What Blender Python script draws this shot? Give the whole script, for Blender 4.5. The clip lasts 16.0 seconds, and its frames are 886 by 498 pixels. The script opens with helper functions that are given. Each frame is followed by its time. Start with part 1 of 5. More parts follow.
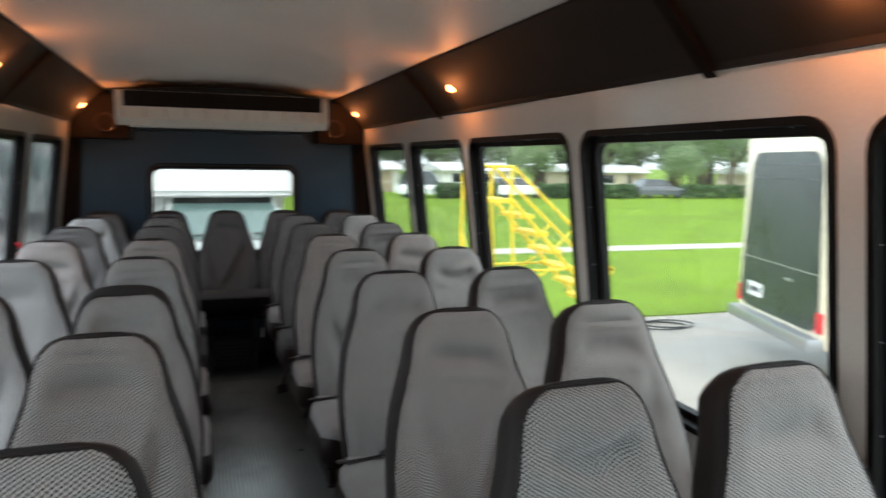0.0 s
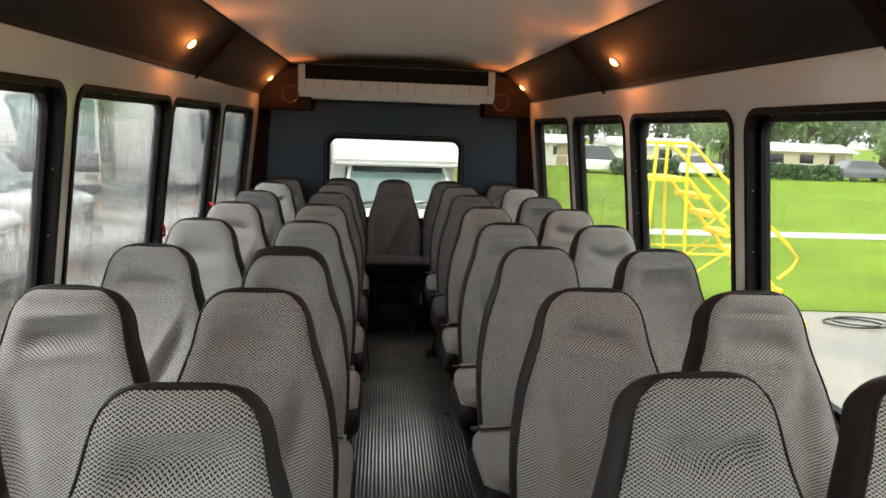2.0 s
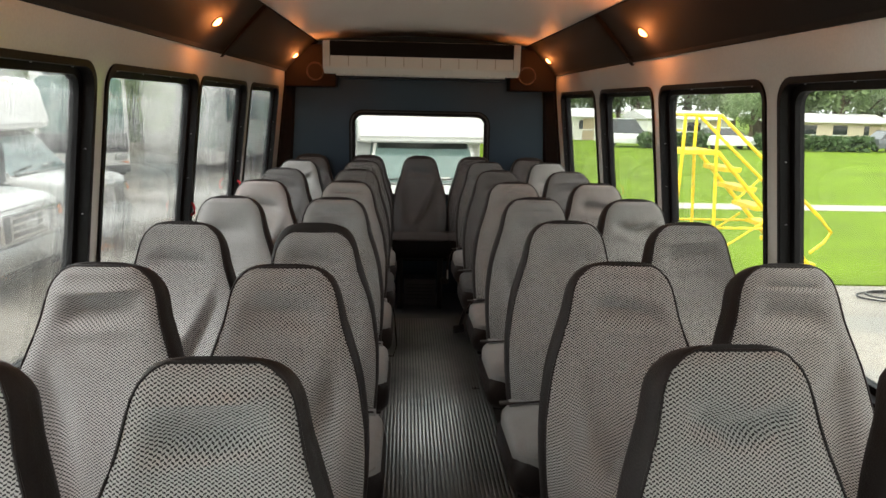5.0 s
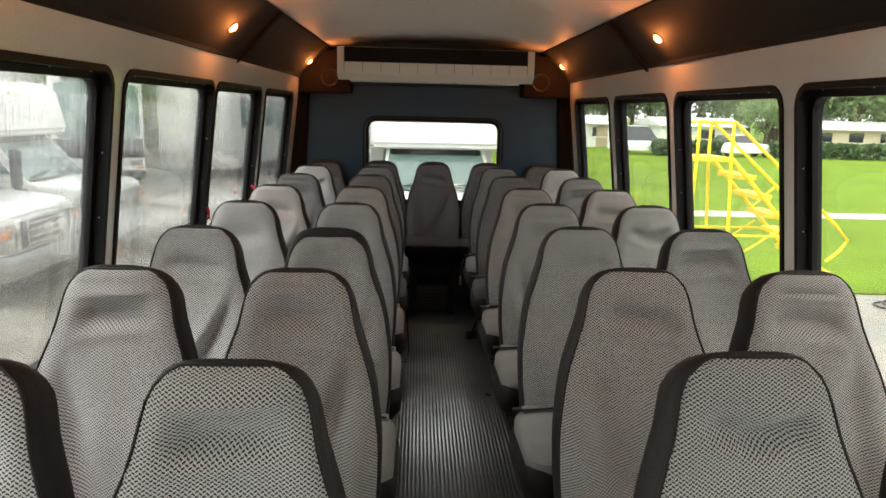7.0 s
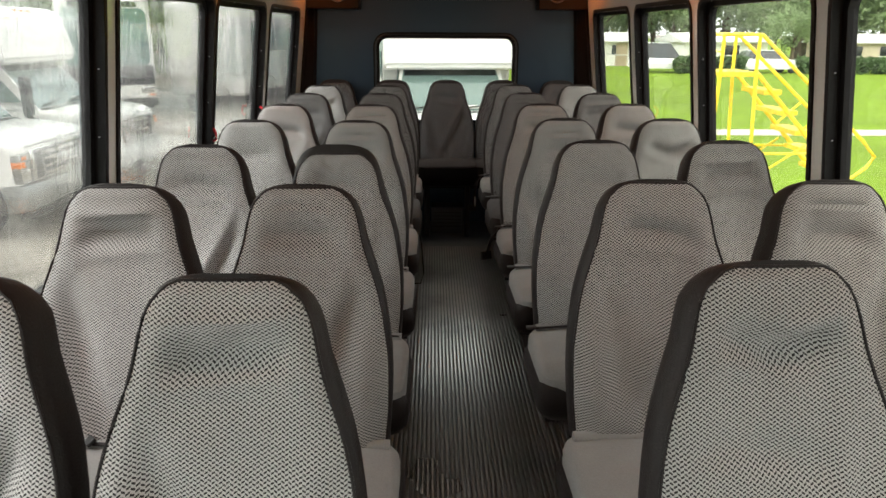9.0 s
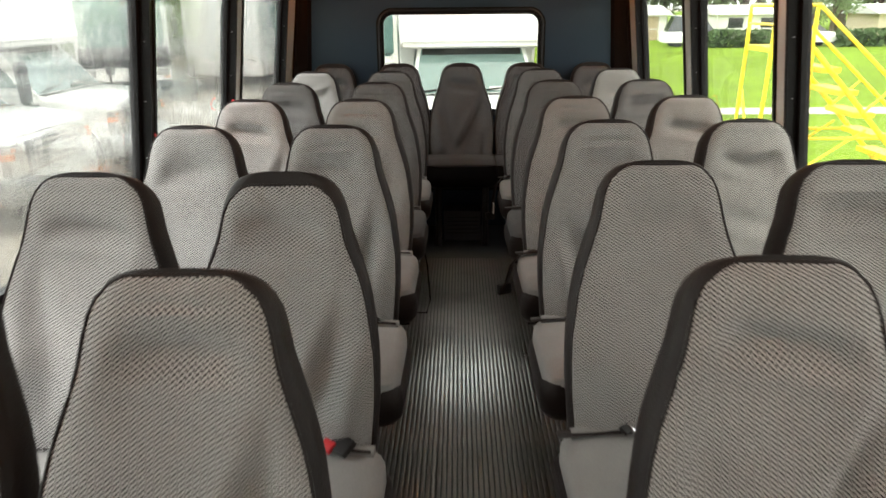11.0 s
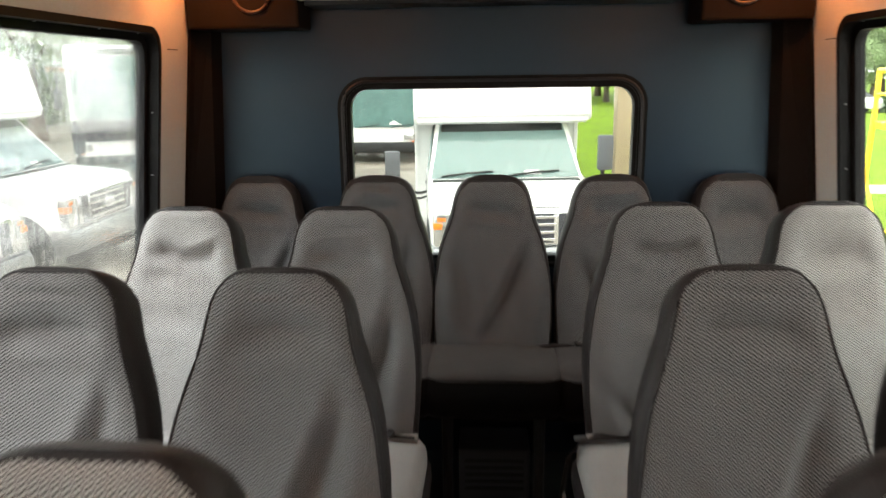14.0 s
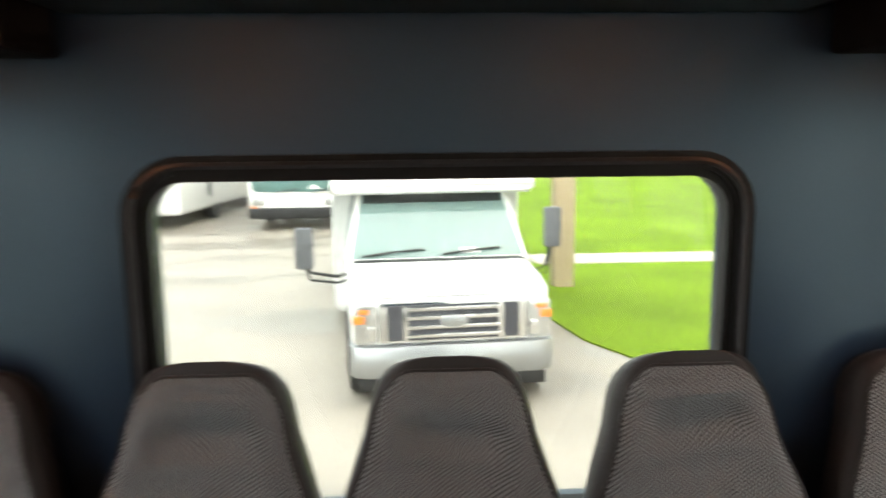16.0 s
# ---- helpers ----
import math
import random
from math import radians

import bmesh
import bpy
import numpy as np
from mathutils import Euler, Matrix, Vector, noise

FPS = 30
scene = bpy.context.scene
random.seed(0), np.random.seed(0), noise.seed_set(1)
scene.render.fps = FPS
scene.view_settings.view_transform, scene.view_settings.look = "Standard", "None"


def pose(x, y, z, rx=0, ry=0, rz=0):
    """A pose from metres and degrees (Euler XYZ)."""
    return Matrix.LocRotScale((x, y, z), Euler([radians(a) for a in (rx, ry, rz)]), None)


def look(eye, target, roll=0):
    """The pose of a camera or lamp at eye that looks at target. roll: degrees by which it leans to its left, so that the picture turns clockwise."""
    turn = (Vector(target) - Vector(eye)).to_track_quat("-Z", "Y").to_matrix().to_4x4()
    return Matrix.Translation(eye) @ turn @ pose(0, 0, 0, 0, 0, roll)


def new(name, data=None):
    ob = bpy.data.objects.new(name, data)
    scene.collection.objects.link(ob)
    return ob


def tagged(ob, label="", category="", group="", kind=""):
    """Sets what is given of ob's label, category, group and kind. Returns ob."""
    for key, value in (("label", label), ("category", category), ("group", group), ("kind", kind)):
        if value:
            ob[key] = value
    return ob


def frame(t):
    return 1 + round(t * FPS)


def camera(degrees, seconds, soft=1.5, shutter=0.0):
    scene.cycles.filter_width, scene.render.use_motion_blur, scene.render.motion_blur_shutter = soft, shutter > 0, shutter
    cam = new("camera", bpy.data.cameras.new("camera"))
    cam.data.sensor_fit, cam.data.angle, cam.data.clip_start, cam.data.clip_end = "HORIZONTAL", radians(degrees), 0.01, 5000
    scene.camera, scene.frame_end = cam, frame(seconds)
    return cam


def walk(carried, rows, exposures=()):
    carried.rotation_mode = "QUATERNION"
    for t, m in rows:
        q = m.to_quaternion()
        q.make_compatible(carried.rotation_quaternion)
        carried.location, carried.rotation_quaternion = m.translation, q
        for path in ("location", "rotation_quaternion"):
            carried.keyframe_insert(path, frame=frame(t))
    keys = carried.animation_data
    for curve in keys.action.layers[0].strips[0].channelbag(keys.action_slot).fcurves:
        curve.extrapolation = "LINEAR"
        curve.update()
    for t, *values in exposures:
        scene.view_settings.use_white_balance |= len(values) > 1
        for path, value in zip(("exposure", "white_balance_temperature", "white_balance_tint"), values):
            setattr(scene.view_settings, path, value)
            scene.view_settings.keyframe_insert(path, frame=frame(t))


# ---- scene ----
cam = camera(63.5, 16.0, soft=1.5, shutter=0.5)
PATH = [
    (0, (-0.200, 1.250, 1.530), (0.441, 3.128, 1.286), 1.0),
    (0.2, (-0.166, 1.243, 1.528), (0.300, 3.173, 1.274), 1.6),
    (0.5, (-0.129, 1.235, 1.531), (0.125, 3.200, 1.254), 2.1),
    (1, (-0.121, 1.233, 1.543), (0.050, 3.206, 1.263), 1.9),
    (1.5, (-0.123, 1.223, 1.546), (0.053, 3.194, 1.258), 2.0),
    (2, (-0.116, 1.211, 1.541), (0.061, 3.176, 1.210), 2.1),
    (2.5, (-0.121, 1.198, 1.540), (0.039, 3.156, 1.165), 1.6),
    (3, (-0.115, 1.211, 1.537), (-0.003, 3.165, 1.128), 1.4),
    (5.5, (-0.123, 1.211, 1.537), (-0.019, 3.171, 1.151), 1.2),
    (6, (-0.122, 1.205, 1.532), (-0.041, 3.172, 1.176), 1.3),
    (6.5, (-0.122, 1.204, 1.532), (-0.056, 3.172, 1.184), 1.3),
    (7, (-0.127, 1.214, 1.532), (-0.054, 3.176, 1.152), 1.4),
    (7.5, (-0.121, 1.215, 1.524), (-0.041, 3.166, 1.092), 1.1),
    (8, (-0.122, 1.220, 1.512), (-0.051, 3.158, 1.024), 0.5),
    (8.5, (-0.120, 1.224, 1.501), (-0.072, 3.149, 0.959), 0.3),
    (11, (-0.021, 2.030, 1.484), (-0.067, 3.924, 0.843), -0.5),
    (11.5, (-0.063, 2.345, 1.482), (-0.123, 4.245, 0.861), -1.1),
    (12, (-0.068, 2.701, 1.475), (-0.109, 4.606, 0.866), -1.3),
    (12.5, (-0.043, 3.113, 1.482), (-0.095, 5.029, 0.909), -0.7),
    (13, (-0.043, 3.528, 1.488), (-0.131, 5.456, 0.964), -0.5),
    (13.5, (-0.034, 3.951, 1.476), (-0.119, 5.890, 0.994), -1.1),
    (14, (-0.030, 4.323, 1.485), (-0.149, 6.263, 1.012), -0.8),
    (14.5, (-0.058, 4.719, 1.511), (-0.191, 6.669, 1.087), -0.7),
    (15, (-0.051, 5.043, 1.521), (-0.212, 7.009, 1.189), -0.5),
    (15.5, (-0.068, 5.377, 1.511), (-0.273, 7.347, 1.232), 0.1),
    (15.8, (-0.084, 5.590, 1.514), (-0.170, 7.568, 1.229), -0.3),
    (16, (-0.069, 5.707, 1.513), (0.019, 7.680, 1.197), -0.6),
]
EXPOSURES = [(0.0, 0.52, 5700, 16), (0.5, 0.58, 6250, 19), (3.0, 0.61, 6320, 18), (8.5, 0.71, 6480, 17), (11.0, 1.07, 6520, 16), (12.5, 1.13, 6500, 15), (14.0, 1.32, 6350, 16), (15.0, 1.36, 6300, 17), (16.0, 1.53, 6300, 17)]
walk(cam, [(t, look(eye, target, roll)) for t, eye, target, roll in PATH], EXPOSURES)

# ---- world, sun, exposure ----
world = bpy.data.worlds.new("overcast_sky")
scene.world = world
world.use_nodes = True
wn, wl = world.node_tree.nodes, world.node_tree.links
wn.clear()
sky = wn.new("ShaderNodeTexSky")
sky.sky_type, sky.sun_disc = "NISHITA", False
sky.sun_elevation, sky.sun_rotation = radians(55), radians(140)
sky.dust_density, sky.air_density = 6.0, 1.5
sky_bg = wn.new("ShaderNodeBackground")
sky_bg.inputs["Strength"].default_value = 0.12
cloud_bg = wn.new("ShaderNodeBackground")
cloud_bg.inputs["Color"].default_value = (0.97, 1.0, 0.95, 1)
# the overcast is brighter on the sun's side
sky_dir, sky_axes, sky_grade = wn.new("ShaderNodeTexCoord"), wn.new("ShaderNodeSeparateXYZ"), wn.new("ShaderNodeMapRange")
sky_grade.inputs["From Min"].default_value, sky_grade.inputs["From Max"].default_value = -1.0, 1.0
sky_grade.inputs["To Min"].default_value, sky_grade.inputs["To Max"].default_value = 5.1, 1.35
wl.new(sky_dir.outputs["Generated"], sky_axes.inputs[0])
wl.new(sky_axes.outputs["X"], sky_grade.inputs["Value"])
wl.new(sky_grade.outputs[0], cloud_bg.inputs["Strength"])
sky_add = wn.new("ShaderNodeAddShader")
sky_out = wn.new("ShaderNodeOutputWorld")
wl.new(sky.outputs[0], sky_bg.inputs[0])
wl.new(sky_bg.outputs[0], sky_add.inputs[0])
wl.new(cloud_bg.outputs[0], sky_add.inputs[1])
wl.new(sky_add.outputs[0], sky_out.inputs[0])
sun_data = bpy.data.lights.new("sun", "SUN")
sun_data.energy, sun_data.angle, sun_data.color = 1.2, radians(25), (1.0, 0.96, 0.9)
sun = new("sun", sun_data)
sun.matrix_world = look((0, 0, 60), (34, 22, 0))


# ---- materials ----
def material(name, base=(0.5, 0.5, 0.5), rough=0.5, metal=0.0, coat=0.0, vary=0.12, scale=6.0, grain=60.0, bump=0.05, spec=0.5):
    """Base colour with variation at two scales, roughness variation and fine relief."""
    m = bpy.data.materials.new(name)
    m.use_nodes = True
    n, l = m.node_tree.nodes, m.node_tree.links
    b = n["Principled BSDF"]
    tc = n.new("ShaderNodeTexCoord")
    big, small = n.new("ShaderNodeTexNoise"), n.new("ShaderNodeTexNoise")
    big.inputs["Scale"].default_value, small.inputs["Scale"].default_value = scale, grain
    big.inputs["Detail"].default_value, small.inputs["Detail"].default_value = 4, 3
    for t in (big, small):
        l.new(tc.outputs["Object"], t.inputs["Vector"])
    mix = n.new("ShaderNodeMath")
    mix.operation = "ADD"
    l.new(big.outputs["Fac"], mix.inputs[0])
    l.new(small.outputs["Fac"], mix.inputs[1])
    ramp = n.new("ShaderNodeMapRange")
    ramp.inputs["From Min"].default_value, ramp.inputs["From Max"].default_value = 0.6, 1.4
    ramp.inputs["To Min"].default_value, ramp.inputs["To Max"].default_value = 1 - vary, 1 + vary
    l.new(mix.outputs[0], ramp.inputs["Value"])
    col = n.new("ShaderNodeVectorMath")
    col.operation = "SCALE"
    col.inputs[0].default_value = base
    l.new(ramp.outputs[0], col.inputs["Scale"])
    l.new(col.outputs[0], b.inputs["Base Color"])
    rr = n.new("ShaderNodeMapRange")
    rr.inputs["To Min"].default_value, rr.inputs["To Max"].default_value = max(0.02, rough - 0.08), min(1, rough + 0.08)
    l.new(big.outputs["Fac"], rr.inputs["Value"])
    l.new(rr.outputs[0], b.inputs["Roughness"])
    b.inputs["Metallic"].default_value = metal
    b.inputs["Coat Weight"].default_value = coat
    b.inputs["Coat Roughness"].default_value = 0.08
    b.inputs["Specular IOR Level"].default_value = spec
    if bump:
        bp = n.new("ShaderNodeBump")
        bp.inputs["Strength"].default_value, bp.inputs["Distance"].default_value = bump, 0.01
        l.new(small.outputs["Fac"], bp.inputs["Height"])
        l.new(bp.outputs[0], b.inputs["Normal"])
    return m


def woven_fabric(name, light, dark, thick=0.195):
    """Grey seat cloth with slanted dark dashes in staggered columns, about 6 x 2 mm."""
    m = material(name, light, 0.9, 0, 0, 0.1, 9.0, 300.0, 0.12, 0.2)
    n, l = m.node_tree.nodes, m.node_tree.links
    b = n["Principled BSDF"]
    old = b.inputs["Base Color"].links[0].from_socket
    tc = n.new("ShaderNodeTexCoord")
    sep = n.new("ShaderNodeSeparateXYZ")
    l.new(tc.outputs["UV"], sep.inputs[0])

    def op(kind, a, c=None, clamp=False):
        q = n.new("ShaderNodeMath")
        q.operation, q.use_clamp = kind, clamp
        for i, v in enumerate((a, c)):
            if v is None:
                continue
            if isinstance(v, (int, float)):
                q.inputs[i].default_value = v
            else:
                l.new(v, q.inputs[i])
        return q.outputs[0]

    u = op("MULTIPLY", sep.outputs["X"], 1 / 0.0056)
    odd = op("FLOORED_MODULO", op("FLOOR", u), 2.0)
    v = op("ADD", op("MULTIPLY", sep.outputs["Y"], 1 / 0.0070), op("MULTIPLY", odd, 0.5))
    fu, fv = op("FRACT", u), op("FRACT", v)
    lean = op("SUBTRACT", op("MULTIPLY", odd, 2.0), 1.0)
    slope = op("ADD", fv, op("MULTIPLY", op("MULTIPLY", op("SUBTRACT", fu, 0.5), 0.36), lean))
    wide = op("LESS_THAN", op("ABSOLUTE", op("SUBTRACT", fu, 0.5)), 0.46)
    tall = op("LESS_THAN", op("ABSOLUTE", op("SUBTRACT", slope, 0.5)), thick)
    dash = op("MULTIPLY", wide, tall)
    mx = n.new("ShaderNodeMix")
    mx.data_type = "RGBA"
    info, tone, shade = n.new("ShaderNodeObjectInfo"), n.new("ShaderNodeMapRange"), n.new("ShaderNodeVectorMath")
    tone.inputs["To Min"].default_value, tone.inputs["To Max"].default_value = 0.88, 1.10
    l.new(info.outputs["Random"], tone.inputs["Value"])
    shade.operation = "SCALE"
    l.new(old, shade.inputs[0])
    l.new(tone.outputs[0], shade.inputs["Scale"])
    l.new(dash, mx.inputs[0])
    l.new(shade.outputs[0], mx.inputs[6])
    mx.inputs[7].default_value = (*dark, 1)
    l.new(mx.outputs[2], b.inputs["Base Color"])
    b.inputs["Sheen Weight"].default_value = 0.15
    return m


def pane(name, tint=(1, 1, 1), wet=0.0, gloss=1.0, blur=0.11, veil=0.0):
    """Clear glass with Fresnel gloss; wet: how much of it rain streaks blur."""
    m = bpy.data.materials.new(name)
    m.use_nodes = True
    n, l = m.node_tree.nodes, m.node_tree.links
    n.clear()
    out, clear, shine = n.new("ShaderNodeOutputMaterial"), n.new("ShaderNodeBsdfTransparent"), n.new("ShaderNodeBsdfGlossy")
    clear.inputs["Color"].default_value = (*tint, 1)
    shine.inputs["Roughness"].default_value = 0.03
    fres, scl, mix = n.new("ShaderNodeLayerWeight"), n.new("ShaderNodeMath"), n.new("ShaderNodeMixShader")
    five, base = n.new("ShaderNodeMath"), n.new("ShaderNodeMath")
    five.operation, base.operation = "POWER", "MULTIPLY_ADD"
    five.inputs[1].default_value, base.inputs[1].default_value, base.inputs[2].default_value = 5.0, 0.96, 0.04
    scl.operation = "MULTIPLY"
    scl.inputs[1].default_value = gloss
    l.new(fres.outputs["Facing"], five.inputs[0])
    l.new(five.outputs[0], base.inputs[0])
    l.new(base.outputs[0], scl.inputs[0])
    l.new(scl.outputs[0], mix.inputs[0])
    l.new(clear.outputs[0], mix.inputs[1])
    l.new(shine.outputs[0], mix.inputs[2])
    last = mix
    if wet:
        tc, mp = n.new("ShaderNodeTexCoord"), n.new("ShaderNodeMapping")
        mp.inputs["Scale"].default_value = (1, 75, 10)
        streak, patch, rain = n.new("ShaderNodeTexNoise"), n.new("ShaderNodeTexNoise"), n.new("ShaderNodeBsdfRefraction")
        streak.inputs["Scale"].default_value, streak.inputs["Detail"].default_value = 2.2, 4
        patch.inputs["Scale"].default_value = 3.0
        l.new(tc.outputs["Object"], mp.inputs[0])
        l.new(mp.outputs[0], streak.inputs["Vector"])
        l.new(tc.outputs["Object"], patch.inputs["Vector"])
        rain.inputs["IOR"].default_value = 1.08
        rain.inputs["Roughness"].default_value = blur
        rain.inputs["Color"].default_value = (tint[0], tint[1], tint[2], 1)
        bp = n.new("ShaderNodeBump")
        bp.inputs["Strength"].default_value, bp.inputs["Distance"].default_value = 0.17, 0.004
        l.new(streak.outputs["Fac"], bp.inputs["Height"])
        l.new(bp.outputs[0], rain.inputs["Normal"])
        add, rng, mix2 = n.new("ShaderNodeMath"), n.new("ShaderNodeMapRange"), n.new("ShaderNodeMixShader")
        add.operation = "ADD"
        l.new(streak.outputs["Fac"], add.inputs[0])
        l.new(patch.outputs["Fac"], add.inputs[1])
        rng.inputs["From Min"].default_value, rng.inputs["From Max"].default_value = 0.92, 1.22
        rng.inputs["To Min"].default_value, rng.inputs["To Max"].default_value = wet * 0.2, wet
        l.new(add.outputs[0], rng.inputs["Value"])
        l.new(rng.outputs[0], mix2.inputs[0])
        l.new(last.outputs[0], mix2.inputs[1])
        l.new(rain.outputs[0], mix2.inputs[2])
        last = mix2
    if veil:
        film, mix3 = n.new("ShaderNodeBsdfTranslucent"), n.new("ShaderNodeMixShader")
        film.inputs["Color"].default_value = (0.9, 0.92, 0.9, 1)
        mix3.inputs[0].default_value = veil
        l.new(last.outputs[0], mix3.inputs[1])
        l.new(film.outputs[0], mix3.inputs[2])
        last = mix3
    l.new(last.outputs[0], out.inputs[0])
    return m


def glow(name, color, strength):
    m = bpy.data.materials.new(name)
    m.use_nodes = True
    b = m.node_tree.nodes["Principled BSDF"]
    b.inputs["Base Color"].default_value = (*color, 1)
    b.inputs["Emission Color"].default_value = (*color, 1)
    b.inputs["Emission Strength"].default_value = strength
    return m


def sheen_rubber(name, dark, pale):
    """Glossy ribbed rubber, the rear window's sheen painted pale in the middle of the aisle."""
    m = material(name, dark, 0.30, 0, 1.0, 0.35, 2.5, 110, 0.05, 1.0)
    coat = m.node_tree.nodes["Principled BSDF"]
    coat.inputs["Coat Roughness"].default_value, coat.inputs["Coat IOR"].default_value = 0.17, 3.2
    n, l = m.node_tree.nodes, m.node_tree.links
    b = n["Principled BSDF"]
    old = b.inputs["Base Color"].links[0].from_socket
    geo, sep = n.new("ShaderNodeNewGeometry"), n.new("ShaderNodeSeparateXYZ")
    l.new(geo.outputs["Position"], sep.inputs[0])
    for t in [q for q in n if q.bl_idname == "ShaderNodeTexNoise"]:
        l.new(geo.outputs["Position"], t.inputs["Vector"])
    sheen_noise = n.new("ShaderNodeTexNoise")
    sheen_noise.inputs["Scale"].default_value, sheen_noise.inputs["Detail"].default_value = 3.5, 5
    l.new(geo.outputs["Position"], sheen_noise.inputs["Vector"])
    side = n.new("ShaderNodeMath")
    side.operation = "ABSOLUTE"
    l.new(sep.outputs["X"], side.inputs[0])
    # mask of the painted sheen: fades along and across the aisle, broken by noise
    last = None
    for source, a, c in ((sep.outputs["Y"], 3.4, 4.9), (sep.outputs["Y"], 6.7, 5.7), (side.outputs[0], 0.36, 0.02), (sheen_noise.outputs["Fac"], 0.05, 0.6)):
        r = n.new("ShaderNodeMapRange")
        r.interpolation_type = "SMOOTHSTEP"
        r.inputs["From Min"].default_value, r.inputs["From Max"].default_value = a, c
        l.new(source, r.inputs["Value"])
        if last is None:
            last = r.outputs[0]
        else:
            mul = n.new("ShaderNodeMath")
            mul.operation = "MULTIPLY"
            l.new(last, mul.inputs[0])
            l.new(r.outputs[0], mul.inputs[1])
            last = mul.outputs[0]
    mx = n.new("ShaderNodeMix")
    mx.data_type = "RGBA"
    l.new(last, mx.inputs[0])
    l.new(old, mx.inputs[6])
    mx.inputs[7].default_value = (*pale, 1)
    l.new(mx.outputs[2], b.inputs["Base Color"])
    return m


def wet_ground(name, base):
    """Concrete after rain: pale slabs with darker damp streaks and smooth puddles."""
    m = material(name, base, 0.4, 0, 0, 0.2, 1.2, 14, 0.12)
    n, l = m.node_tree.nodes, m.node_tree.links
    b = n["Principled BSDF"]
    old = b.inputs["Base Color"].links[0].from_socket
    tc, mp, pud, rng, mx = n.new("ShaderNodeTexCoord"), n.new("ShaderNodeMapping"), n.new("ShaderNodeTexNoise"), n.new("ShaderNodeMapRange"), n.new("ShaderNodeMix")
    mp.inputs["Scale"].default_value = (0.22, 0.55, 1)
    pud.inputs["Scale"].default_value, pud.inputs["Detail"].default_value = 1.6, 5
    rng.inputs["From Min"].default_value, rng.inputs["From Max"].default_value = 0.50, 0.58
    l.new(tc.outputs["Object"], mp.inputs[0])
    l.new(mp.outputs[0], pud.inputs["Vector"])
    l.new(pud.outputs["Fac"], rng.inputs["Value"])
    mx.data_type = "RGBA"
    l.new(rng.outputs[0], mx.inputs[0])
    l.new(old, mx.inputs[6])
    mx.inputs[7].default_value = (base[0] * 0.74, base[1] * 0.73, base[2] * 0.72, 1)
    l.new(mx.outputs[2], b.inputs["Base Color"])
    rr = n.new("ShaderNodeMapRange")
    rr.inputs["To Min"].default_value, rr.inputs["To Max"].default_value = 0.6, 0.3
    l.new(rng.outputs[0], rr.inputs["Value"])
    l.new(rr.outputs[0], b.inputs["Roughness"])
    return m


M_CLOTH = woven_fabric("grey_seat_cloth", (0.458, 0.458, 0.447), (0.030, 0.029, 0.029), 0.208)
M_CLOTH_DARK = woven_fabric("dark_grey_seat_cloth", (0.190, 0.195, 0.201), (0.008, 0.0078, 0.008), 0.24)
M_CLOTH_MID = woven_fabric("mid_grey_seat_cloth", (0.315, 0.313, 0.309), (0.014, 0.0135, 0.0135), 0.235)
M_CLOTH_DEEP = woven_fabric("deep_grey_seat_cloth", (0.262, 0.263, 0.262), (0.009, 0.0088, 0.009), 0.245)
M_CUSHION = material("grey_cushion_cloth", (0.335, 0.337, 0.330), 0.9, 0, 0, 0.12, 8, 260, 0.2, 0.2)
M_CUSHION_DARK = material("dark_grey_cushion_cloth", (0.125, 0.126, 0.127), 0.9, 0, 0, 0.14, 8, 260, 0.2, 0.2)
M_CUSHION_BENCH = material("charcoal_bench_cushion_cloth", (0.088, 0.089, 0.091), 0.9, 0, 0, 0.14, 8, 260, 0.2, 0.2)
M_SEAT_DARK = material("dark_seat_vinyl", (0.0160, 0.0130, 0.0130), 0.55, 0, 0, 0.25, 5, 220, 0.2, 0.32)
M_BLACK = material("black_plastic", (0.015, 0.015, 0.016), 0.45, 0, 0, 0.2, 6, 150, 0.06)
M_RUBBER = material("black_window_rubber", (0.0055, 0.0055, 0.006), 0.5, 0, 0, 0.25, 5, 90, 0.05, 0.16)
M_STEEL = material("black_painted_steel", (0.02, 0.02, 0.021), 0.4, 0.2, 0, 0.2, 7, 120, 0.05)
M_WALL = material("beige_laminate", (0.78, 0.75, 0.685), 0.22, 0, 1.0, 0.07, 1.6, 120, 0.03, 1.0)
M_WALL.node_tree.nodes["Principled BSDF"].inputs["Coat Roughness"].default_value = 0.09
M_COVE = material("charcoal_cove_vinyl", (0.0245, 0.0222, 0.0212), 0.75, 0, 0, 0.15, 3, 400, 0.25, 0.2)
M_CEIL = material("pale_headliner", (0.70, 0.655, 0.615), 0.5, 0, 0, 0.08, 1.2, 300, 0.12, 0.4)
M_NAVY = material("navy_vinyl_panel", (0.0078, 0.0150, 0.0285), 0.27, 0, 0, 0.2, 1.8, 200, 0.0, 0.62)
for rough_link in list(M_NAVY.node_tree.nodes["Principled BSDF"].inputs["Roughness"].links):
    M_NAVY.node_tree.links.remove(rough_link)
M_NAVY.node_tree.nodes["Principled BSDF"].inputs["Roughness"].default_value = 0.33
M_NAVY.node_tree.nodes["Principled BSDF"].inputs["Specular Tint"].default_value = (0.62, 0.85, 1.0, 1)
M_BROWN = material("dark_brown_trim", (0.010, 0.0068, 0.006), 0.7, 0, 0, 0.2, 3, 200, 0.1, 0.12)
# the second colour is the rear window's sheen, painted onto the ribs
M_RIB = sheen_rubber("sheen_grey_rubber", (0.065, 0.068, 0.066), (0.60, 0.60, 0.55))
M_FLOOR = material("black_rubber_floor", (0.055, 0.064, 0.066), 0.36, 0, 0, 0.3, 3.5, 140, 0.12)
